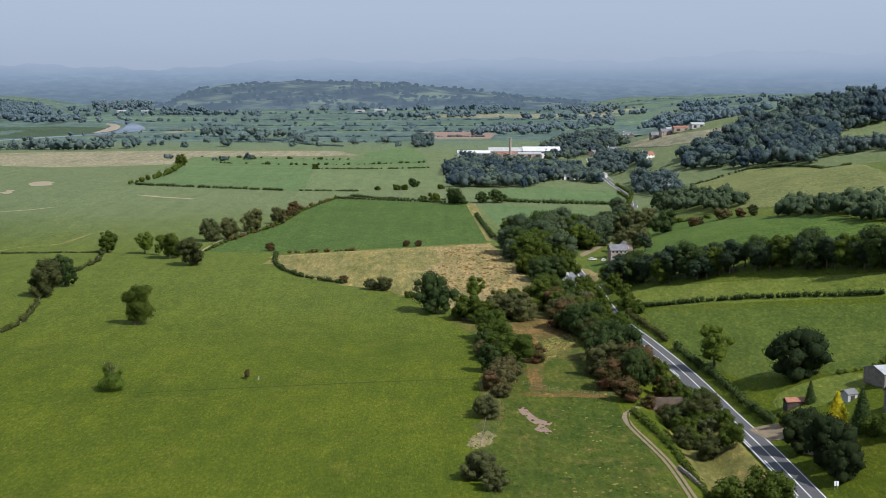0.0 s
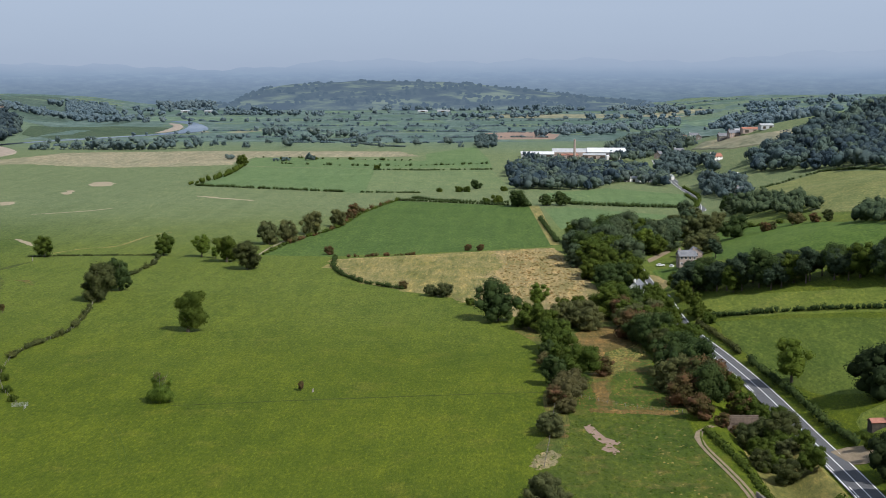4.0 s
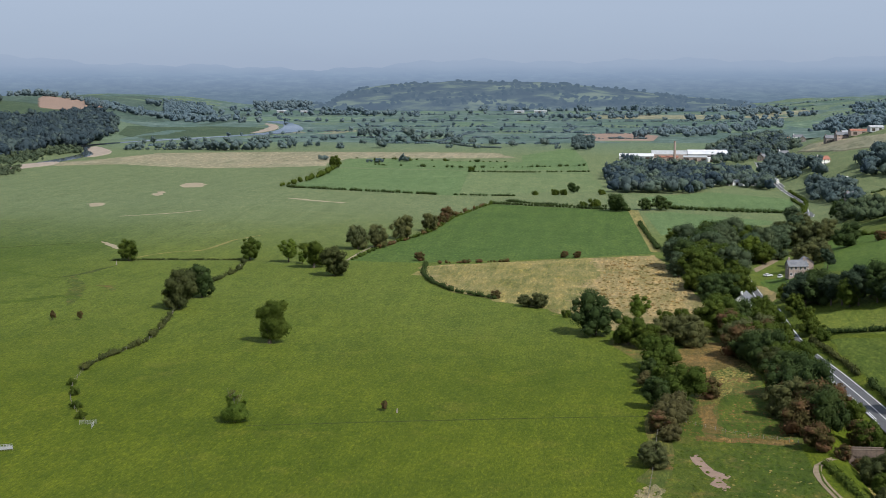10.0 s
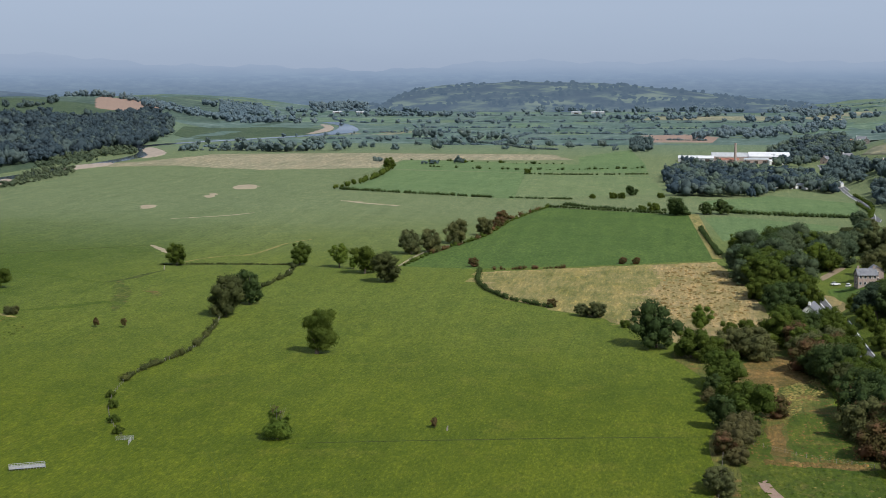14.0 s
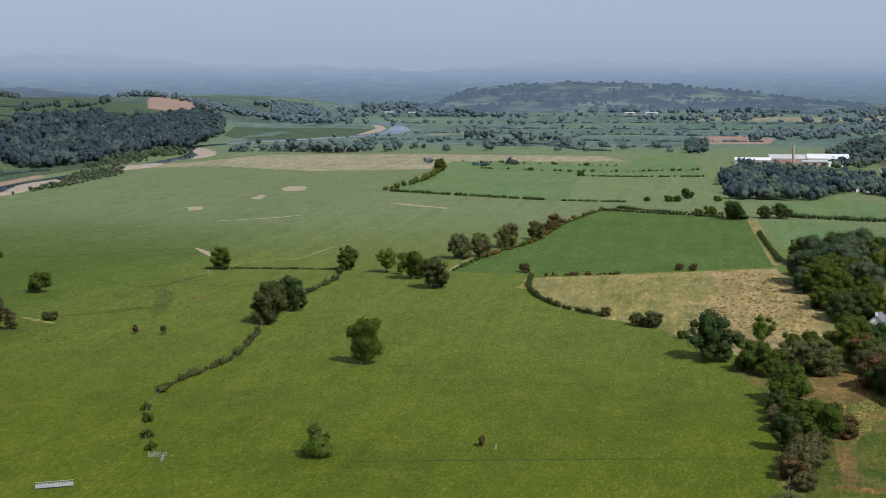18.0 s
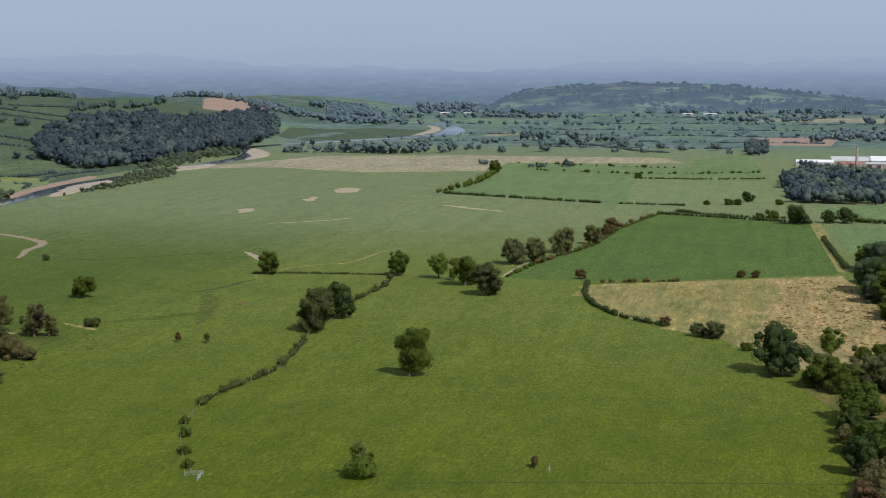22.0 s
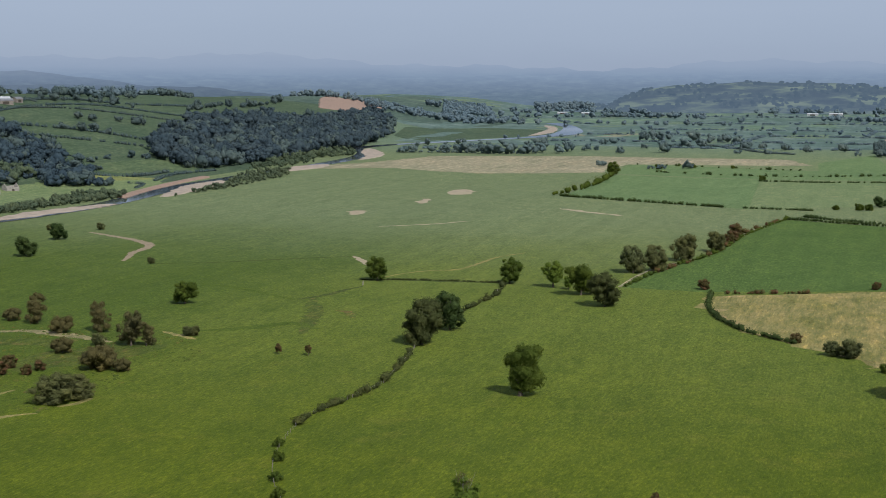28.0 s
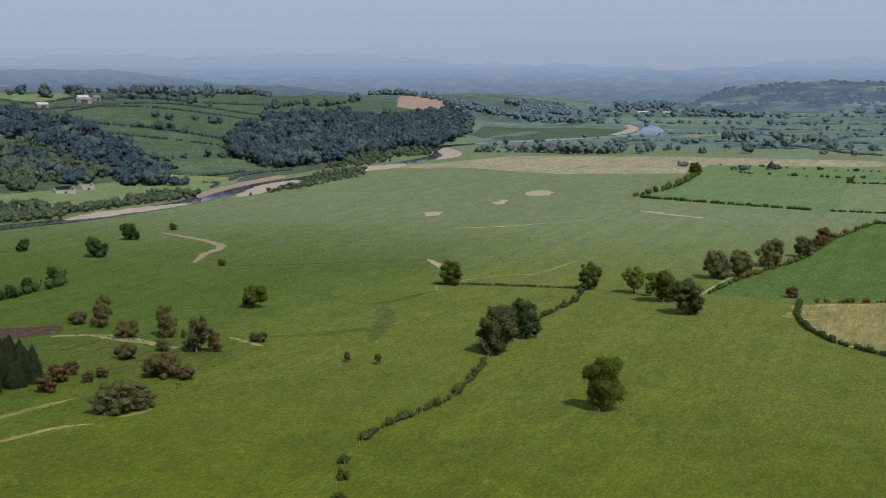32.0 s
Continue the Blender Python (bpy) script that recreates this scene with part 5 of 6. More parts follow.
# ---- hedges and single trees of the middle ground ----
for k, (pts, h, w, gap, m, lab) in enumerate([
    ([(23, 1012), (30, 883)], 2.6, 3.0, 0, LEAF_DARK, "dark hedge along the green lane"), ([(45, 1123), (87, 1111), (131, 1100)], 2.6, 3.2, 0, LEAF_DARK, "dark clipped hedge"),
    ([(-131, 1490), (-79, 1491), (-15, 1514)], 1.8, 2.6, 0.15, LEAF_DARK, "low dark field hedge"), ([(-275, 1293), (-268, 1356), (-267, 1430), (-273, 1529)], 5, 5, 0.3, LEAF, "tall ragged hedge"),
    ([(-119, 1229), (-71, 1222)], 1.8, 2.6, 0.2, LEAF_DARK, "low dark field hedge"), ([(-73, 1173), (-35, 1137), (1, 1131)], 2.4, 3, 0.05, LEAF_DARK, "dark field hedge"),
    ([(-290, 1700), (-180, 1672), (-90, 1660)], 2, 3, 0.75, LEAF_DARK, "gappy line of bushes"), ([(-240, 1590), (-130, 1560), (-20, 1600)], 2, 3, 0.6, LEAF_DARK, "gappy line of bushes"),
    ([(-125, 862), (-112, 915), (-106, 960), (-103, 1040), (-88, 1140)], 2.2, 2.6, 0.7, LEAF_RED, "straggling thorn hedge on the field edge"),
    ([(-84, 803), (-70, 808), (-50, 815)], 1.5, 2, 0.35, LEAF_RED, "low thorn hedge"), ([(56, 425), (61, 385), (63, 350), (64, 320)], 1.6, 2.2, 0.05, LEAF, "low hedge beside the farm track"),
    ([(82, 534), (79, 565), (75.5, 592)], 2.0, 2.4, 0, LEAF_DULL, "roadside hedge"), ([(92.5, 405), (90, 430), (88, 465), (86, 490), (83.5, 520)], 2.6, 2.8, 0.03, LEAF_DARK, "roadside hedge"),
    ([(195, 1163), (246, 1175), (273, 1087), (262, 950)], 2, 3, 0.1, LEAF_DARK, "dark hedge along the crest"), ([(187, 788), (200, 745), (221, 722)], 2, 2.6, 0.1, LEAF, "hillside hedge"),
    ([(117, 428), (131, 428), (140, 450)], 1.4, 1.6, 0.3, LEAF, "low garden hedge"), ([(140, 1105), (152, 1190), (151, 1280)], 2.5, 3, 0.1, LEAF, "roadside hedge"), ([(125, 1040), (143, 1130), (144, 1210)], 2.5, 3, 0.2, LEAF, "roadside hedge"),
    ([(102, 905), (118, 890), (140, 850), (160, 815)], 2.2, 2.6, 0.3, LEAF, "hillside hedge")]):
    hedge(pts, h, w, lab, 100 + k, m, gap, 0.34)
hedge([(-256, 798), (-242, 803), (-218, 806), (-190, 807)], 0.8, 1.7, "low dark rushy bank along the ditch", 141, LEAF_DULL, 0.1, 0.25)
hedge([(-418, 690), (-417, 710), (-418, 737), (-428, 750)], 5.5, 7.0, "dark overgrown thorn hedge by the river flats", 140, LEAF_DARK, 0.05, 0.4, 1.6)
plant_all("dark", "round dark green field tree", [(9, 1099, 11.9), (30, 1109, 8.0), (41, 1111, 9.6), (-25, 1263, 7.4)], "field trees", wide=1.1)
plant_all("bush", "small dark field bush", [(-55, 1233, 3.6), (-39, 1234, 4.5), (-32, 1234, 4.5), (-131, 1507, 4.4), (-245, 1634, 4.9), (-175, 1673, 3.1), (-215, 1661, 4.9), (-7, 1130, 5.7), (-15, 1128, 4), (-2, 1240, 4)], "field bushes", "bush")
plant_all("oak_b", "tall tree at the hedge corner", [(-272, 1529, 13.7)], "field trees")
plant_all("willow", "round green bush near the old channel", [(-380, 821, 3.5), (-265, 636, 3.7), (-520, 950, 4), (-490, 960, 4.5)], "flat trees", "bush")

# Roadside thicket between the scrub and the main road.
stand(["oak", "dark", "willow", "hawthorn", "oak_c", "grey"], "leafy tree in the roadside thicket", [(50, 470), (54, 520), (46, 580), (40, 640), (48, 648), (57, 590), (61, 530), (63, 470), (60, 452)], 7.5, 8, 12, "roadside thicket", 34)
stand(["grey", "brown", "willow", "bush"], "dull green bush in the railway cutting", [(64, 392), (64, 428), (75, 430), (77, 395)], 8, 5, 7.5, "cutting bushes", 35)
stand(["oak", "dark", "oak_b"], "green tree by the roadside house", [(38, 690), (42, 735), (62, 748), (72, 735), (72, 705), (58, 690), (50, 680)], 9, 8, 12, "house trees", 36)
plant_all("oak", "round green tree below the stone house", [(82, 668, 9), (88, 690, 7)], "house trees")
for kind, x, y, h in (("willow", 112, 888, 12), ("grey", 108, 906, 13), ("elm", 99, 890, 13), ("willow", 122, 880, 12), ("dark", 122, 811, 12), ("willow", 106, 795, 10), ("willow", 100, 806, 10), ("grey", 104, 930, 11), ("lime", 116, 960, 12), ("willow", 124, 990, 10), ("elm", 122, 1030, 11), ("hawthorn", 137, 803, 5), ("willow", 141, 806, 4.5), ("brown", 154, 806, 6.5), ("hawthorn", 160, 790, 5), ("grey", 165, 780, 6), ("dark_b", 146, 1000, 12), ("lime", 144, 960, 12)):
    plant(kind, x, y, h, "leafy tree near the bend of the main road", "bend trees")

for k, poly_ in enumerate([[(549, 3415), (641, 3353), (533, 2784), (480, 2756), (462, 2872)], [(286, 4164), (386, 4191), (340, 3697), (247, 3579)], [(88, 3780), (143, 3899), (131, 3394), (81, 3303)], [(330, 3824), (423, 3617), (386, 3249), (293, 3254)], [(600, 2500), (700, 2480), (760, 2700), (650, 2720)]]):
    far_wood("woodland", "hazy dark copse on the far hillside", scatter(poly_, 26, 9, 15, 290 + k), LEAF_HAZE, 290 + k, 16)

sheet("bare_patch", [(22.5, 430), (24, 432), (26, 424), (27.5, 417), (31.5, 412.5), (30, 409.5), (28.6, 408.5), (30.6, 402), (28.5, 399.5), (26, 404.5), (27.2, 409), (25, 415), (23.4, 422)], EARTH, "bare pinkish earth patch in the rough grass", 0.27, 3, False, "bare patch", 0.25)
sheet("bracken", [(26, 555), (28, 580), (36, 592), (45, 582), (49, 556), (43, 546), (36, 540), (32.5, 502), (29, 496), (27, 533)], BRACKEN, "rust-brown bracken in the scrub strip", 0.2, 6, True, "bracken", 0.9)
sheet("grass_strip", [(21, 546), (25, 540), (28, 517), (28.5, 492), (27.5, 465), (26.5, 449), (21, 449), (22, 470), (22.5, 490)], GRASS_ROUGH, "green grass strip beside the bracken", 0.24, 6, True, wander=0.6)
sheet("grass_strip", [(35, 496), (44, 506), (51, 490), (50, 458), (38, 453), (33, 464)], GRASS_ROUGH, "green clearing in the bracken strip", 0.24, 6, True, wander=0.9)
sheet("bracken", [(28, 486), (33, 494), (31.5, 466), (32, 454), (28.5, 456)], BRACKEN, "thin rusty fringe of bracken", 0.26, 5, True, "bracken", 0.7)


sheet("field", [(-90, 792), (-42, 815), (-8, 835), (-2, 780), (-12, 700), (-16, 648), (-25, 664), (-47, 687), (-68, 712), (-85, 754)], ROUGH_OLIVE, "olive part of the rough pasture", 0.16, 14, wander=3.5)

# Ditches, worn paths and wheel marks in the meadow.
tagged(strip("field_margin", [(-134, 809), (-129, 870), (-109, 944), (-102.5, 1047), (-87, 1154)], 1.6, STRAW, 0.22), "pale dry margin along the ley field", "field margin", kind="structure")
DITCHES = [
    ([(-379, 821), (-350, 836), (-323, 860), (-290, 886)], 1.8, DITCH, "shallow dark green ditch in the meadow"), ([(-293, 885), (-283, 871), (-272, 851)], 4.0, EARTH_PALE, "pale trodden ground beside the ditch"),
    ([(-258, 798), (-242, 803), (-218, 806), (-188, 807)], 5.0, DITCH, "dark rushy ditch across the meadow"), ([(-249, 812), (-243, 829), (-235, 840), (-223, 849), (-219, 877), (-217, 901), (-207, 924)], 2.2, ROUGH_OLIVE, "dry worn old stream line in the meadow"),
    ([(-261, 731), (-256, 742), (-253, 751), (-251, 765), (-248, 778)], 3.2, DITCH, "old stream bed with dark rushes"), ([(-256, 740), (-250, 722), (-240, 700), (-232, 672), (-226, 652)], 7.0, SCRUB_GREEN, "brownish damp hollow of an old stream"),
    ([(-234, 708), (-228, 706), (-221, 694)], 4.0, SCRUB, "brown dry patch in the meadow"), ([(-268, 645), (-254, 655), (-245, 666), (-238, 673), (-224, 664)], 7.0, GRASS_WET, "dark damp band of grass in the meadow"),
    ([(-335, 766), (-310, 760), (-290, 750), (-271, 736), (-261, 731)], 4.0, GRASS_WET, "dark damp band of grass in the meadow"), ([(-330, 1030), (-301, 1054), (-285, 1077)], 2.5, EARTH_PALE, "faint worn line in the meadow")]
WHEELS = [[(-119, 439), (-113, 428), (-107, 413), (-103, 402), (-98, 387)], [(-96, 366), (-95, 385), (-93, 398), (-89, 410)], [(3, 447), (8, 438), (11, 422), (11, 410)], [(9, 378), (15, 395), (25, 418)]]
for pts, w, mat, lab in DITCHES:
    scar(pts, w, mat, lab, "meadow_line", "ditch")
for pts in WHEELS:
    for off in (-0.9, 0.9):
        tagged(strip("wheel_mark", pts, 0.25, GRASS_WET, 0.06, side=off), "faint wheel mark pressed in the grass", "wheel mark", kind="structure")


def tussocks(name, label, poly, n, size, mat, seed):
    """Low grass clumps, each a small uneven dome, joined as one cover."""
    rng = np.random.default_rng(seed)
    p = np.array(poly, float)
    q = rng.uniform(p.min(0), p.max(0), (n * 3, 2))
    q = q[inside(q[:, 0], q[:, 1], p)][:n]
    r = size * rng.uniform(0.5, 1.5, len(q))
    a = np.linspace(0, 2 * math.pi, 7)[:-1]
    wob = rng.uniform(0.7, 1.3, (len(q), 13))
    verts = np.zeros((len(q), 13, 3))
    for k, (rad, up_) in enumerate(((1.0, -0.04), (0.62, 0.42))):
        verts[:, 6 * k:6 * k + 6, 0] = q[:, :1] + r[:, None] * rad * wob[:, 6 * k:6 * k + 6] * np.cos(a)
        verts[:, 6 * k:6 * k + 6, 1] = q[:, 1:] + r[:, None] * rad * wob[:, 6 * k:6 * k + 6] * np.sin(a)
        verts[:, 6 * k:6 * k + 6, 2] = r[:, None] * up_
    verts[:, 12, :2], verts[:, 12, 2] = q, r * 0.62
    verts[:, :, 2] += hgt(q[:, 0], q[:, 1])[:, None]
    one = [(i, (i + 1) % 6, (i + 1) % 6 + 6, i + 6) for i in range(6)] + [(i + 6, (i + 1) % 6 + 6, 12) for i in range(6)]
    faces = [tuple(v + 13 * j for v in f) for j in range(len(q)) for f in one]
    return tagged(mesh_ob(name, verts.reshape(-1, 3), faces, mat, True), label, "grass", kind="stuff")


tussocks("grass_tussocks", "tussocks of rough green grass", [(11, 300), (13, 380), (18, 430), (22, 446), (52, 444), (52, 412), (55, 366), (56, 300)], 1500, 0.45, GRASS_ROUGH, 1)
tussocks("dry_tussocks", "tussocks of dry brown grass", [(30, 330), (30, 400), (38, 440), (50, 440), (52, 412), (54, 366), (55, 320)], 120, 0.4, GRASS_DRY, 2)
tussocks("dead_stalks", "brown dead stalks along the fence", [(25, 452), (33, 450.5), (51, 450), (51, 446), (33, 446), (25, 447)], 260, 0.5, BRACKEN, 7)
tussocks("rush_clumps", "pale pinkish dead rushes at the meadow edge", [(6.5, 385), (8, 396), (12, 404), (14.5, 398), (13, 388), (9, 382)], 160, 0.55, PALE_RUSH, 8)
tussocks("dry_grass", "pale dry grass beside the bracken", [(36, 538), (42, 547), (50, 556), (50, 538), (42, 517), (36, 500), (32, 490)], 420, 0.42, GRASS_DRY, 10)
tussocks("bracken_tussocks", "clumps of rusty bracken and dead stalks", [(22, 452), (27, 540), (30, 580), (44, 582), (50, 540), (50, 450)], 900, 0.34, BRACKEN, 3)
tussocks("straw_tussocks", "tussocks of straw-coloured rough grass", [(-14, 652), (-2, 700), (2, 780), (-4, 834), (26, 852), (35, 790), (38, 702), (31, 660)], 1800, 0.5, ROUGH, 4)
tussocks("brown_tussocks", "clumps of brown dead grass in the rough pasture", [(-10, 700), (0, 760), (0, 820), (24, 846), (34, 790), (37, 702), (30, 640), (20, 640)], 420, 0.7, BRACKEN, 9)
tussocks("olive_tussocks", "tussocks of olive rough grass", [(-85, 790), (-42, 812), (-6, 832), (0, 780), (-10, 700), (-15, 650), (-45, 690), (-80, 756)], 1300, 0.45, ROUGH_OLIVE, 5)
tussocks("channel_tussocks", "tufts of rough grass and rushes by the old channel", [(-345, 560), (-350, 640), (-270, 640), (-240, 600), (-250, 510), (-285, 490)], 900, 0.6, SCRUB_GREEN, 6)

# ---- buildings ----
def box(x0, x1, y0, y1, z0, z1):
    v = [(x, y, z) for z in (z0, z1) for x, y in ((x0, y0), (x1, y0), (x1, y1), (x0, y1))]
    return v, [(3, 2, 1, 0), (4, 5, 6, 7), (0, 1, 5, 4), (1, 2, 6, 5), (2, 3, 7, 6), (3, 0, 4, 7)]


def gable(w, d, h, rise):
    """Walls of a house, w along the ridge and d across, with their gables."""
    a, b = w / 2, d / 2
    v = [(-a, -b, -1), (a, -b, -1), (a, b, -1), (-a, b, -1), (-a, -b, h), (a, -b, h), (a, b, h), (-a, b, h), (-a, 0, h + rise), (a, 0, h + rise)]
    return v, [(0, 1, 5, 4), (2, 3, 7, 6), (1, 2, 6, 9, 5), (3, 0, 4, 8, 7), (4, 5, 9, 8), (6, 7, 8, 9)]


def slope(w, d, h, rise, sign, over=0.4, thick=0.2):
    """One pitch of a roof with its thickness and eaves."""
    a, b = w / 2 + over, d / 2 + over
    k = rise / (d / 2)
    e = h - over * k + 0.06
    v = [(-a, sign * b, e), (a, sign * b, e), (a, 0, h + rise + 0.06), (-a, 0, h + rise + 0.06)]
    v += [(x, y, z + thick) for x, y, z in v]
    return v, [(0, 1, 2, 3), (4, 5, 6, 7), (0, 1, 5, 4), (1, 2, 6, 5), (2, 3, 7, 6), (3, 0, 4, 7)]


def house(x, y, w, d, h, rise, turn, wall, roof, label, windows=3, storeys=2, chimneys=1, name="house", category="house"):
    """A pitched-roof building; turn in degrees, ridge along its own x."""
    root = new(name)
    root.matrix_basis = pose(x, y, hz(x, y), 0, 0, turn)
    part("wall", gable(w, d, h, rise), wall, root)
    part("roof_slope", slope(w, d, h, rise, -1), roof, root)
    part("roof_slope", slope(w, d, h, rise, 1), roof, root)
    for k in range(chimneys):
        cx = (-w / 2 + 0.7) if k == 0 else (w / 2 - 0.7)
        part("chimney", box(cx - 0.45, cx + 0.45, -0.4, 0.4, h + rise - 0.5, h + rise + 1.3), wall, root)
    for s in range(storeys):
        z = 0.9 + s * 2.7
        for k in range(windows):
            cx = -w / 2 + w * (k + 0.5) / windows
            if s == 0 and k == windows // 2:
                part("door", box(cx - 0.5, cx + 0.5, -d / 2 - 0.05, -d / 2 + 0.1, 0, 2.1), DARKWOOD, root, "dark painted door")
            else:
                win = part("window", box(cx - 0.6, cx + 0.6, -d / 2 - 0.06, -d / 2 + 0.1, z, z + 1.3), FRAME, root)
                part("pane", box(cx - 0.5, cx + 0.5, -d / 2 - 0.09, -d / 2, z + 0.1, z + 1.2), GLASS, win)
        win = part("window", box(-w / 2 - 0.06, -w / 2 + 0.1, -0.6, 0.6, z, z + 1.3), FRAME, root)
        part("pane", box(-w / 2 - 0.09, -w / 2, -0.5, 0.5, z + 0.1, z + 1.2), GLASS, win)
    return tagged(root, label, category, "houses")


def shed(x, y, w, d, h, rise, turn, wall, roof, label, doors=2, name="shed"):
    root = new(name)
    root.matrix_basis = pose(x, y, hz(x, y), 0, 0, turn)
    part("wall", gable(w, d, h, rise), wall, root)
    part("roof_slope", slope(w, d, h, rise, -1, 0.3, 0.12), roof, root)
    part("roof_slope", slope(w, d, h, rise, 1, 0.3, 0.12), roof, root)
    for k in range(doors):
        cx = -w / 2 + w * (k + 0.5) / doors
        part("door", box(cx - w / doors * 0.22, cx + w / doors * 0.22, -d / 2 - 0.06, -d / 2 + 0.1, 0, h * 0.75), DARKWOOD, root, "dark wide door")
    return tagged(root, label, "shed", "sheds")


house(88.6, 743, 8.5, 6.5, 5.2, 2.4, 8, REDSTONE, SLATE, "large stone house with a slate roof above the road", 4, 2, 2)
house(93.2, 746.5, 6.5, 5.6, 4.9, 2.2, 98, REDSTONE, SLATE, "stone rear wing of the house with a slate roof", 2, 2, 0)
house(57.5, 665, 11, 7, 4.4, 3.2, 75, WHITEWALL, SLATE, "white-gabled roadside house with a slate roof", 3, 1, 1)
house(188, 1240, 8, 6, 5, 2.4, 40, WHITEWALL, WHITEWALL, "small bright white house among trees", 2, 2, 1)
house(176, 1130, 8, 6, 4.5, 2.2, 20, STONE, SLATE, "stone cottage among trees beside the road", 2, 1, 1)
VILLAGE = [(251, 2144, 12, 20), (276, 2211, 14, 5), (230, 1600, 11, 10), (240, 1590, 13, 15), (194, 1402, 12, 30), (262, 2050, 10, 80), (175, 1718, 11, 60), (240, 2277, 12, 0), (215, 1905, 10, 35), (205, 1800, 11, 100), (188, 1640, 10, 15), (222, 1985, 10, 60)]
for k, (x, y, w, turn) in enumerate(VILLAGE):
    house(x, y, w, 7.5, 5, 2.8, turn, (REDSTONE, WHITEWALL, STONE)[k % 3], (SLATE, TILE)[k % 4 == 0], ("red stone village house", "white rendered village house", "grey stone village house")[k % 3] + (" with a red tiled roof" if k % 4 == 0 else " with a slate roof"), 3, 2, 1)
shed(125, 408, 8, 11, 3.2, 1.4, 15, STONE, ZINC, "large pale-roofed farm barn in the garden")
house(121, 377, 9, 7, 4.8, 2.6, 20, STONE, SLATE, "dark stone house behind garden hedges", 2, 2, 1)
shed(100, 411, 5.5, 3, 2.0, 0.8, 10, DARKWOOD, TILE, "small wooden garden shed with a red roof", 1)

# Factory.
for x, y, w, d, h, rise, turn, roof, lab in ((36, 1725, 38, 22, 4, 2.2, 0, WHITEROOF, "long white flat-pitched factory hall"), (116, 1745, 44, 30, 6, 4.2, 0, WHITEROOF, "large white factory hall")):
    shed(x, y, w, d, h, rise, turn, ZINC, roof, lab, 3, "factory_hall")
saw = new("factory_hall")
saw.matrix_basis = pose(74, 1735, hz(74, 1735))
for k in range(7):
    part("saw_tooth_roof", ([(-20, 0, 5), (20, 0, 5), (20, 4.5, 5), (-20, 4.5, 5), (-20, 3.8, 8), (20, 3.8, 8)], [(0, 1, 5, 4), (2, 3, 4, 5), (0, 4, 3), (1, 2, 5), (0, 3, 2, 1)]), ZINC, saw).location = (0, k * 4.6, 0)
part("wall", box(-20, 20, 0, 32, -1, 5.02), REDSTONE, saw)
tagged(saw, "brick factory hall with a grey saw-tooth roof", "factory", "sheds")
shed(70, 1698, 22, 12, 4, 1.5, 5, REDSTONE, TILE, "low red brick factory building", 3, "factory_hall")
shed(100, 1700, 26, 14, 4.5, 1.4, -4, REDSTONE, ZINC, "low brick factory building with a grey roof", 3, "factory_hall")
shed(120, 1690, 16, 10, 4, 1.2, 10, WHITEWALL, WHITEROOF, "small white factory building", 2, "factory_hall")
stack = new("factory_chimney")
stack.matrix_basis = pose(77, 1688, hz(77, 1688))
part("shaft", tube([(0, 0, -1), (0, 0, 12), (0, 0, 22)], [1.6, 1.3, 1.05], 12), REDSTONE, stack)
part("rim", tube([(0, 0, 21.4), (0, 0, 22.2)], [1.35, 1.4], 12), REDSTONE, stack)
tagged(stack, "tall slender brown brick factory chimney", "chimney")
for x, y, w, turn in ((128, 1352, 22, 10), (142, 1374, 20, 15), (112, 1356, 10, 5), (165, 1480, 12, 70), (96, 1368, 9, 0)):
    shed(x, y, w, 12, 3.2, 1.4, turn, WHITEWALL, ZINC, "low grey-roofed workshop among trees", 2)
for x, y, w, turn in ((-922, 1436, 12, 60), (-926, 1516, 16, 50), (-935, 1528, 12, 50), (-930, 1545, 10, 80)):
    shed(x, y, w, 8, 4, 2, turn, STONE, ZINC if w == 12 else SLATE, "far hill farm building", 1, "farm_building")
for x, y, w, wall in ((255, 1583, 18, REDSTONE), (268, 1560, 14, ZINC), (248, 1606, 12, STONE)):
    shed(x, y, w, 9, 4, 1.6, 10, wall, ZINC if w != 18 else TILE, "farm building on the hillside", 2, "farm_building")

# Ruined barn across the river: roofless walls.
for x, y, w, d, h, turn, lab in ((-698, 1146, 17, 8, 4, 62, "long ruined stone barn with a broken roof"), (-700, 1180, 12, 7, 4.6, 70, "small ruined stone barn without a roof")):
    root = new("ruined_barn")
    root.matrix_basis = pose(x, y, hz(x, y), 0, 0, turn)
    part("wall", box(-w / 2, w / 2, -d / 2, -d / 2 + 0.6, -1, h * 0.8), RUIN, root)
    part("wall", box(-w / 2, w / 2, d / 2 - 0.6, d / 2, -1, h), RUIN, root)
    a, b = d / 2 - 0.61, 0.6
    for sx in (-w / 2, w / 2 - 0.6):
        part("gable_wall", ([(sx, -a, -1), (sx, a, -1), (sx, a, h), (sx, 0, h + 2), (sx, -a, h * 0.8), (sx + b, -a, -1), (sx + b, a, -1), (sx + b, a, h), (sx + b, 0, h + 2), (sx + b, -a, h * 0.8)], [(0, 1, 2, 3, 4), (9, 8, 7, 6, 5), (0, 4, 9, 5), (4, 3, 8, 9), (3, 2, 7, 8), (2, 1, 6, 7)]), RUIN, root)
    # A dark panel paints the unlit inside of the doorway.
    part("doorway", box(-1.2, 1.2, -d / 2 - 0.05, -d / 2 + 0.05, 0, 2.2), DARKWOOD, root, "dark panel standing in for an empty doorway")
    if w > 14:
        part("roof_remnant", slope(w * 0.8, d, h, 2, 1), SLATE, root, "broken slate roof slope")
    tagged(root, lab, "barn", "ruined barns")

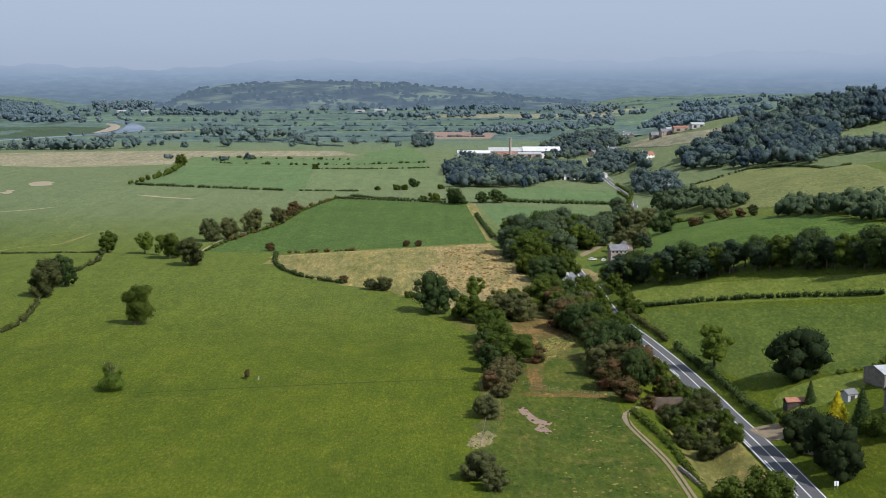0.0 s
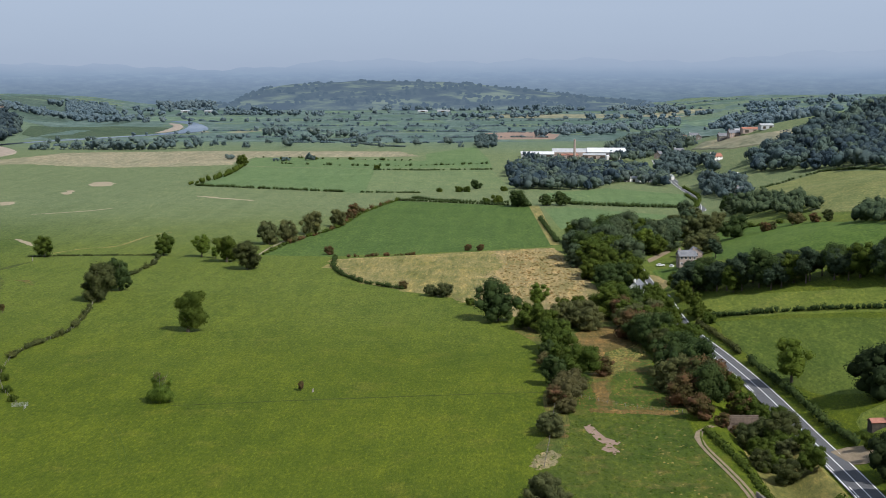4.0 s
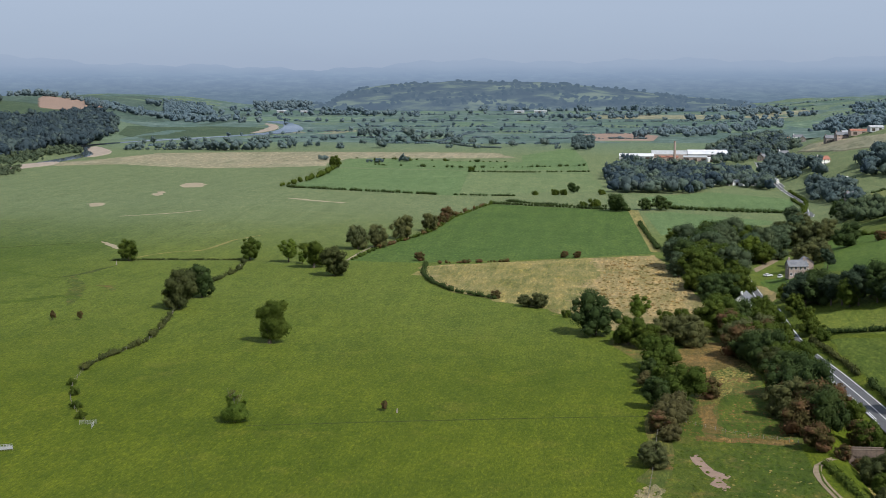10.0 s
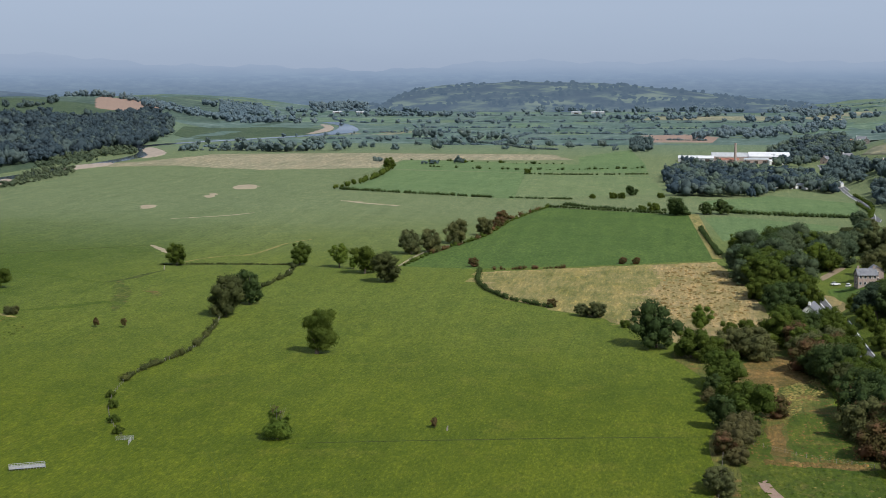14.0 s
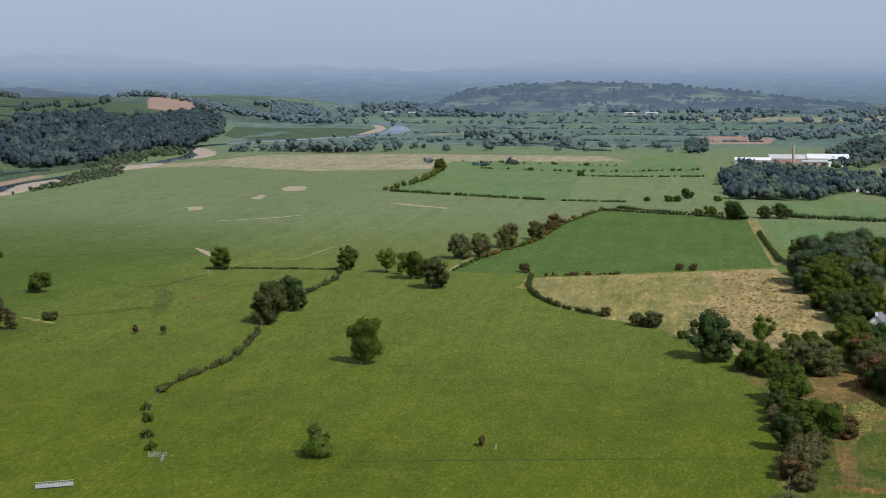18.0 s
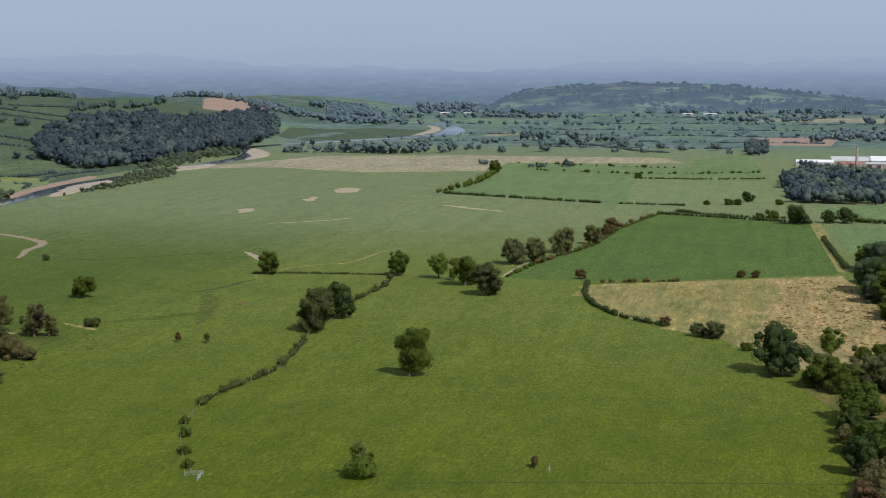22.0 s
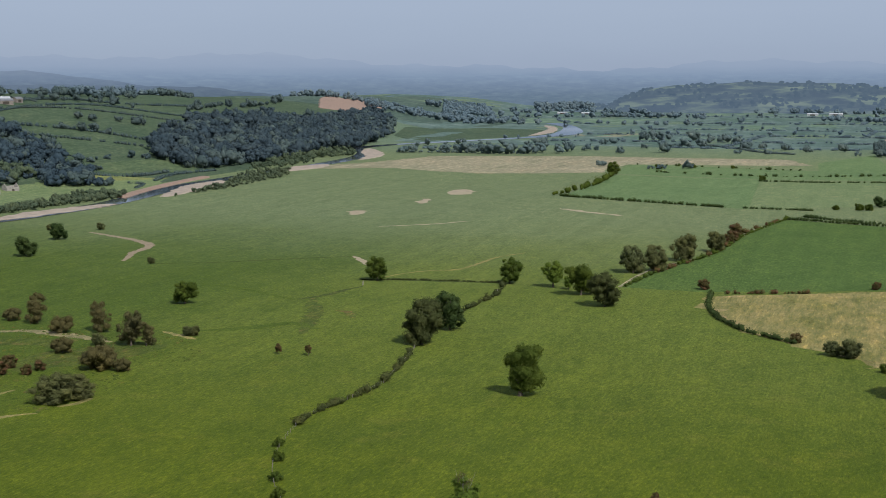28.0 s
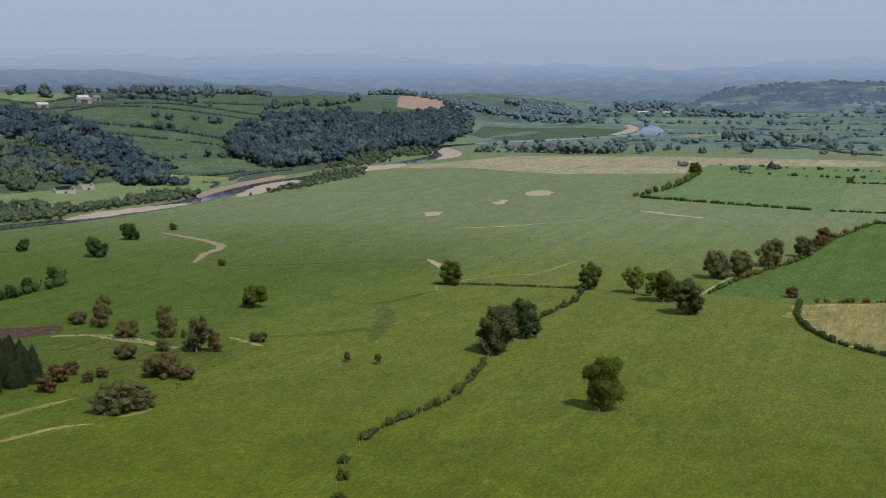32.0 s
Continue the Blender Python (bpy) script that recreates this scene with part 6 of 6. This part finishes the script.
# Bridge over the old railway cutting.
bridge = new("stone_bridge")
bridge.matrix_basis = pose(68, 437, hz(60, 440) + 0.4, 0, 0, 2)
arch = [(-4.6, -4.5), (-2.6, -4.5)] + [(-2.6 * math.cos(a), -2.6 + 1.9 * math.sin(a)) for a in np.linspace(0, math.pi, 9)] + [(2.6, -4.5), (4.6, -4.5), (4.6, 0.1), (-4.6, 0.1)]
n_ = len(arch)
for yy, lab in ((-1.5, "near arched stone face"), (1.0, "far arched stone face")):
    v = [(a, yy, b) for a, b in arch] + [(a, yy + 0.5, b) for a, b in arch]
    bm = bmesh.new()
    f1 = [bm.verts.new(p) for p in v]
    bm.faces.new(f1[:n_])
    bm.faces.new(f1[n_:][::-1])
    for i in range(n_):
        bm.faces.new((f1[i], f1[i + n_], f1[(i + 1) % n_ + n_], f1[(i + 1) % n_]))
    bmesh.ops.triangulate(bm, faces=bm.faces[:])
    bm.verts.index_update()
    part("arch_face", ([p.co[:] for p in bm.verts], [[q.index for q in g.verts] for g in bm.faces]), BRIDGESTONE, bridge, lab)
    bm.free()
    part("parapet", box(-4.6, 4.6, yy, yy + 0.45, 0.104, 1.2), BRIDGESTONE, bridge)
    part("coping", box(-4.7, 4.7, yy - 0.06, yy + 0.51, 1.204, 1.35), BRIDGESTONE, bridge, "pale coping stones")
part("deck", box(-4.6, 4.6, -0.99, 0.99, -0.5, 0.05), GRASS_DRY, bridge)
tagged(bridge, "small arched stone bridge over the old railway cutting", "bridge")


def stone_wall(pts, h, label, seed):
    """A dry-stone wall: each stone a lumpy block."""
    rng = np.random.default_rng(seed)
    root = new("stone_wall")
    c = spline(pts, 0.9)
    stones = []
    for k in range(5):
        v, f = ICO1
        me = bpy.data.meshes.new("stone")
        me.from_pydata([tuple(p) for p in v * (1 + rng.normal(0, 0.1, (len(v), 1))) * (0.62, 0.36, 0.3)], [], f)
        me.materials.append(STONE)
        stones.append(me)
    for (x, y), (x1, y1) in zip(c[:-1], c[1:]):
        for r in range(int(h / 0.36)):
            ob = new("stone", stones[rng.integers(5)])
            ob.parent = root
            ob.matrix_basis = pose(x + rng.normal(0, 0.05), y + rng.normal(0, 0.05), hz(x, y) + 0.2 + r * 0.36, rng.normal(0, 6), rng.normal(0, 6), math.degrees(math.atan2(y1 - y, x1 - x)) + rng.normal(0, 8))
    return tagged(root, label, "wall", "stone walls")


stone_wall([(59.5, 362), (62, 352), (64.5, 345), (66, 338)], 1.3, "tumbledown grey dry-stone wall beside the cutting", 1)
stone_wall([(93.5, 372), (95.5, 366), (99, 352)], 1.1, "low grey stone garden wall beside the road", 2)


def fence(pts, label, gap=3.0, h=1.15):
    """Posts and two wires."""
    root = new("fence")
    c = spline(pts, gap)
    me = bpy.data.meshes.new("post")
    v, f = tube([(0, 0, -0.2), (0, 0, h)], [0.09, 0.08], 6)
    me.from_pydata(v, [], f)
    me.materials.append(WEATHERED)
    for x, y in c:
        ob = new("post", me)
        ob.parent = root
        ob.location = (x, y, hz(x, y))
    for z in (0.5, 1.0):
        verts, faces = [], []
        for i, (x, y) in enumerate(c):
            g0 = hz(x, y) + z
            verts += [(x, y, g0), (x, y, g0 + 0.012)]
            if i:
                faces.append((2 * i - 2, 2 * i, 2 * i + 1, 2 * i - 1))
        part("wire", (verts, faces), ZINC, root, "thin sagging wire")
    return tagged(root, label, "fence", "fences")


fence([(-146, 448), (-158, 470), (-167, 495), (-173, 527), (-171, 549), (-168, 576), (-174, 623), (-178, 643)], "weathered post-and-wire fence along the hedge")
fence([(10, 385), (13, 425), (16, 470), (22, 530)], "weathered post-and-wire fence by the scrub strip")
fence([(20, 470), (36, 455), (52, 447)], "weathered fence across the rough grass")


def hurdle(x, y, turn, w, label, h=1.2, name="gate"):
    """A tubular metal gate or hurdle."""
    root = new(name)
    root.matrix_basis = pose(x, y, hz(x, y), 0, 0, turn)
    for z in np.linspace(0.2, h, 5):
        part("rail", box(-w / 2, w / 2, -0.03, 0.03, z - 0.022, z + 0.022), GALVANISED, root)
    for sx in (-w / 2 - 0.05, 0, w / 2 + 0.05):
        part("upright", box(sx - 0.05, sx + 0.05, -0.045, 0.045, -0.1, h + 0.08), GALVANISED, root)
    return tagged(root, label, "gate", "metal gates")


for x, y, h, lab in ((-60, 470, 1.3, "short pale broken stake beside the young tree"), (-182, 772, 2.6, "pale dead tree stump on the hedge line"), (-249, 781, 2.2, "pale weathered post beside the ditch")):
    stake = mesh_ob("stake", *tube([(x, y, hz(x, y) - 0.2), (x + 0.1, y, hz(x, y) + h * 0.6), (x + 0.25, y, hz(x, y) + h)], [0.3, 0.24, 0.12], 7), DEADWOOD)
    tagged(stake, lab, "stake")
hurdle(-144.5, 446, 20, 4.5, "galvanised metal field gate standing in the grass")
hurdle(-142, 443, 100, 4, "galvanised metal hurdle beside the field gate")
feeder = new("cattle_feeder")
feeder.matrix_basis = pose(-158.5, 415, hz(-158.5, 415), 0, 0, 28)
part("trough", join(box(-4.4, 4.4, -0.7, 0.7, 0.35, 0.42), box(-4.4, 4.4, -0.75, -0.69, 0.35, 0.8), box(-4.4, 4.4, 0.69, 0.75, 0.35, 0.8)), GALVANISED, feeder)
for k in range(13):
    for sy in (-0.75, 0.75):
        part("bar", box(-4.4 + k * 0.733 - 0.03, -4.4 + k * 0.733 + 0.03, sy - 0.03, sy + 0.03, 0, 1.3), GALVANISED, feeder)
for sy in (-0.75, 0.75):
    part("top_rail", box(-4.45, 4.45, sy - 0.05, sy + 0.05, 1.304, 1.4), GALVANISED, feeder)
tagged(feeder, "long pale galvanised cattle feed barrier in the meadow", "feeder")


def car(x, y, turn, paint, label):
    root = new("car")
    root.matrix_basis = pose(x, y, hz(x, y) + 0.3, 0, 0, turn)
    part("body", ([(-2.1, -0.85, 0.25), (2.1, -0.85, 0.25), (2.1, 0.85, 0.25), (-2.1, 0.85, 0.25), (-2.15, -0.85, 0.85), (2.1, -0.85, 0.75), (2.1, 0.85, 0.75), (-2.15, 0.85, 0.85), (-1.9, -0.82, 0.95), (1.1, -0.82, 0.92), (1.1, 0.82, 0.92), (-1.9, 0.82, 0.95)], [(3, 2, 1, 0), (0, 1, 5, 4), (2, 3, 7, 6), (1, 2, 6, 5), (3, 0, 4, 7), (4, 5, 9, 8), (5, 6, 10, 9), (6, 7, 11, 10), (7, 4, 8, 11), (8, 9, 10, 11)]), paint, root)
    part("cabin", ([(-1.8, -0.78, 0.95), (0.95, -0.78, 0.93), (0.95, 0.78, 0.93), (-1.8, 0.78, 0.95), (-1.3, -0.62, 1.42), (0.2, -0.62, 1.45), (0.2, 0.62, 1.45), (-1.3, 0.62, 1.42)], [(0, 1, 5, 4), (1, 2, 6, 5), (2, 3, 7, 6), (3, 0, 4, 7)]), GLASS, root)
    part("roof", box(-1.32, 0.22, -0.64, 0.64, 1.41, 1.47), paint, root)
    for wx in (-1.3, 1.3):
        for wy in (-0.8, 0.8):
            ring = [(wx + 0.32 * math.cos(a), wy + s * 0.1, 0.32 + 0.32 * math.sin(a)) for s in (-1, 1) for a in np.linspace(0, 2 * math.pi, 13)[:-1]]
            wheel = part("wheel", (ring, [tuple(range(12)), tuple(range(12, 24))] + [(i, (i + 1) % 12, (i + 1) % 12 + 12, i + 12) for i in range(12)]), TYRE, root)
    return tagged(root, label, "car", "parked cars")


car(79, 772, 20, PAINT, "white car parked on the drive of the stone house")
car(84, 765, 70, PAINT, "white car parked on the drive of the stone house")
sign = new("road_sign")
sign.matrix_basis = pose(93.5, 341, hz(93.5, 341), 0, 0, 8)
part("post", box(-0.4, -0.34, -0.04, 0.04, -0.2, 2.0), GALVANISED, sign)
part("post", box(0.27, 0.33, -0.04, 0.04, -0.2, 2.0), GALVANISED, sign)
for sx in (-0.55, 0.05):
    part("sign_panel", box(sx, sx + 0.5, -0.09, -0.05, 0.9, 2.1), FRAME, sign, "plain white panel")
tagged(sign, "white road sign on two posts beside the road", "sign")
sheet("lay_by", [(88, 392), (96, 388), (97, 398), (90, 405), (85.5, 403)], TRACK, "pale gravel side entrance off the main road", 0.33, 4, False, "drive")
shed(112.5, 401, 3.6, 3.2, 2.0, 0.9, 30, ZINC, SLATE, "small pale garden shed with a sheet roof", 1)
sheet("lawn", [(98, 410), (100, 428), (118, 428), (122, 415), (110, 404)], GRASS_SLOPE, "dry mown paddock behind the garden", 0.25, 6, True, "lawn")
sheet("drive", [(75, 801), (90, 843), (91, 835), (75, 788)], TRACK, "pale gravel drive beside the stone house", 0.25, 6, False, "drive")
sheet("lawn", [(75, 757), (85, 759), (91, 720), (89, 688), (80, 695), (75, 731)], GRASS_BRIGHT, "mown green lawn below the stone house", 0.25, 6, True, "lawn")
sheet("bank", [(70, 739), (74, 735), (74, 690), (70.5, 684), (69.5, 710)], ROUGH, "rough brown roadside bank below the lawn", 0.27, 5, True, "bank")

# ---- the far distance ----
def ridge(name, d, profile, mat, label):
    """A far ridge: a long slope that rises to a wavering crest."""
    verts, faces = [], []
    th = np.radians(np.linspace(-50, 75, 420))
    for a in th:
        x, y = -math.sin(a), math.cos(a)
        top = profile(a)
        for r, z in ((d - 160, -6), (d - 60, top * 0.55), (d, top), (d + 25, top - 30)):
            verts.append((x * r, y * r, z))
    for i in range(len(th) - 1):
        faces += [(4 * i + k, 4 * i + k + 1, 4 * i + k + 5, 4 * i + k + 4) for k in range(3)]
    return tagged(mesh_ob(name, verts, faces, mat, True), label, "hills", kind="structure")


def waves(base, amp, f, ph):
    return lambda a: base + amp * (math.sin(a * f + ph) * 0.5 + math.sin(a * f * 2.3 + ph * 2) * 0.3 + math.sin(a * f * 5.1 + ph * 3) * 0.2 + 0.12 * math.sin(a * f * 17 + ph) + 0.08 * math.sin(a * f * 41))


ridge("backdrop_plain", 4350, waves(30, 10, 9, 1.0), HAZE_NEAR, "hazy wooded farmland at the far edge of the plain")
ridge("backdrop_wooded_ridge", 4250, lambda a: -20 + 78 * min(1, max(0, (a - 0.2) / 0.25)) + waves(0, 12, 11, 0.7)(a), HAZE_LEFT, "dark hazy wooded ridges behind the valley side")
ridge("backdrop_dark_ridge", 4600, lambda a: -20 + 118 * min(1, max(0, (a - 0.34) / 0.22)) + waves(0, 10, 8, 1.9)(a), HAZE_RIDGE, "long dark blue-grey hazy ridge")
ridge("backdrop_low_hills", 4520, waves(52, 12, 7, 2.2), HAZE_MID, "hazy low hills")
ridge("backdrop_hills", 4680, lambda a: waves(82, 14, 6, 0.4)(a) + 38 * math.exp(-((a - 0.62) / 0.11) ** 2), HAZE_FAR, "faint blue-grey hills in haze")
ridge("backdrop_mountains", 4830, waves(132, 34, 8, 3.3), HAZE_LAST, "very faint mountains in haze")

hx, hy = np.meshgrid(np.linspace(-1000, 500, 76), np.linspace(3700, 4320, 26))
prof = np.interp(hx, (-1000, -760, -690, -600, -420, -240, -100, 60, 260, 500), (0, 6, 44, 60, 68, 67, 60, 44, 22, 0)) + 3 * np.sin(hx / 37) * np.sin(hy / 55)
hzz = prof * np.clip((hy - 3700) / 480, 0, 1) ** 0.8 * np.where(hy > 4180, np.clip(1.35 - (hy - 4180) / 400, 0, 1), 1)
hv = np.c_[hx.ravel(), hy.ravel(), np.maximum(hzz.ravel(), -1) + 0.3]
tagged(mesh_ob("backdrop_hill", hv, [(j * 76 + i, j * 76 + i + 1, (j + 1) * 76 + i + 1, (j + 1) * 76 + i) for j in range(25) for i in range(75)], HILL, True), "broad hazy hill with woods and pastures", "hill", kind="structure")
rng_h = np.random.default_rng(9)
hill_trees = []
for _ in range(1300):
    i, j = rng_h.integers(2, 74), rng_h.integers(1, 21)
    p = (hx[j, i] + rng_h.uniform(-10, 10), hy[j, i] + rng_h.uniform(-12, 12), hzz[j, i])
    if math.sin(p[0] / 70 + 1) * math.sin(p[1] / 60) + 0.35 * math.sin(p[0] / 23) > -0.15 and p[2] > 3:
        hill_trees.append(p)
v_, f_ = [], []
for x, y, z in hill_trees:
    s = rng_h.uniform(5, 10)
    g_ = ICO1[0] * (1 + rng_h.normal(0, 0.12, (len(ICO1[0]), 1))) * (s * 0.8, s * 0.8, s * 0.6) + (x, y, z + s * 0.35)
    k = len(v_)
    v_ += g_.tolist()
    f_ += [tuple(q + k for q in f) for f in ICO1[1]]
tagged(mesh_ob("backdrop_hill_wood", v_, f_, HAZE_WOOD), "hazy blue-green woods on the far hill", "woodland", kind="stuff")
for x, y, w in ((-640, 3745, 16), (-600, 3735, 26), (-560, 3742, 12), (-410, 3770, 14), (-380, 3760, 10), (-200, 3560, 24), (-150, 3565, 30), (-480, 3742, 12), (-60, 3720, 10), (-760, 3500, 22), (-700, 3480, 20)):
    shed(x, y, w, 8, 3.6, 1.6, 0, ZINC, WHITEROOF if w < 20 else ZINC, "tiny pale building in the far haze", 1, "far_building")
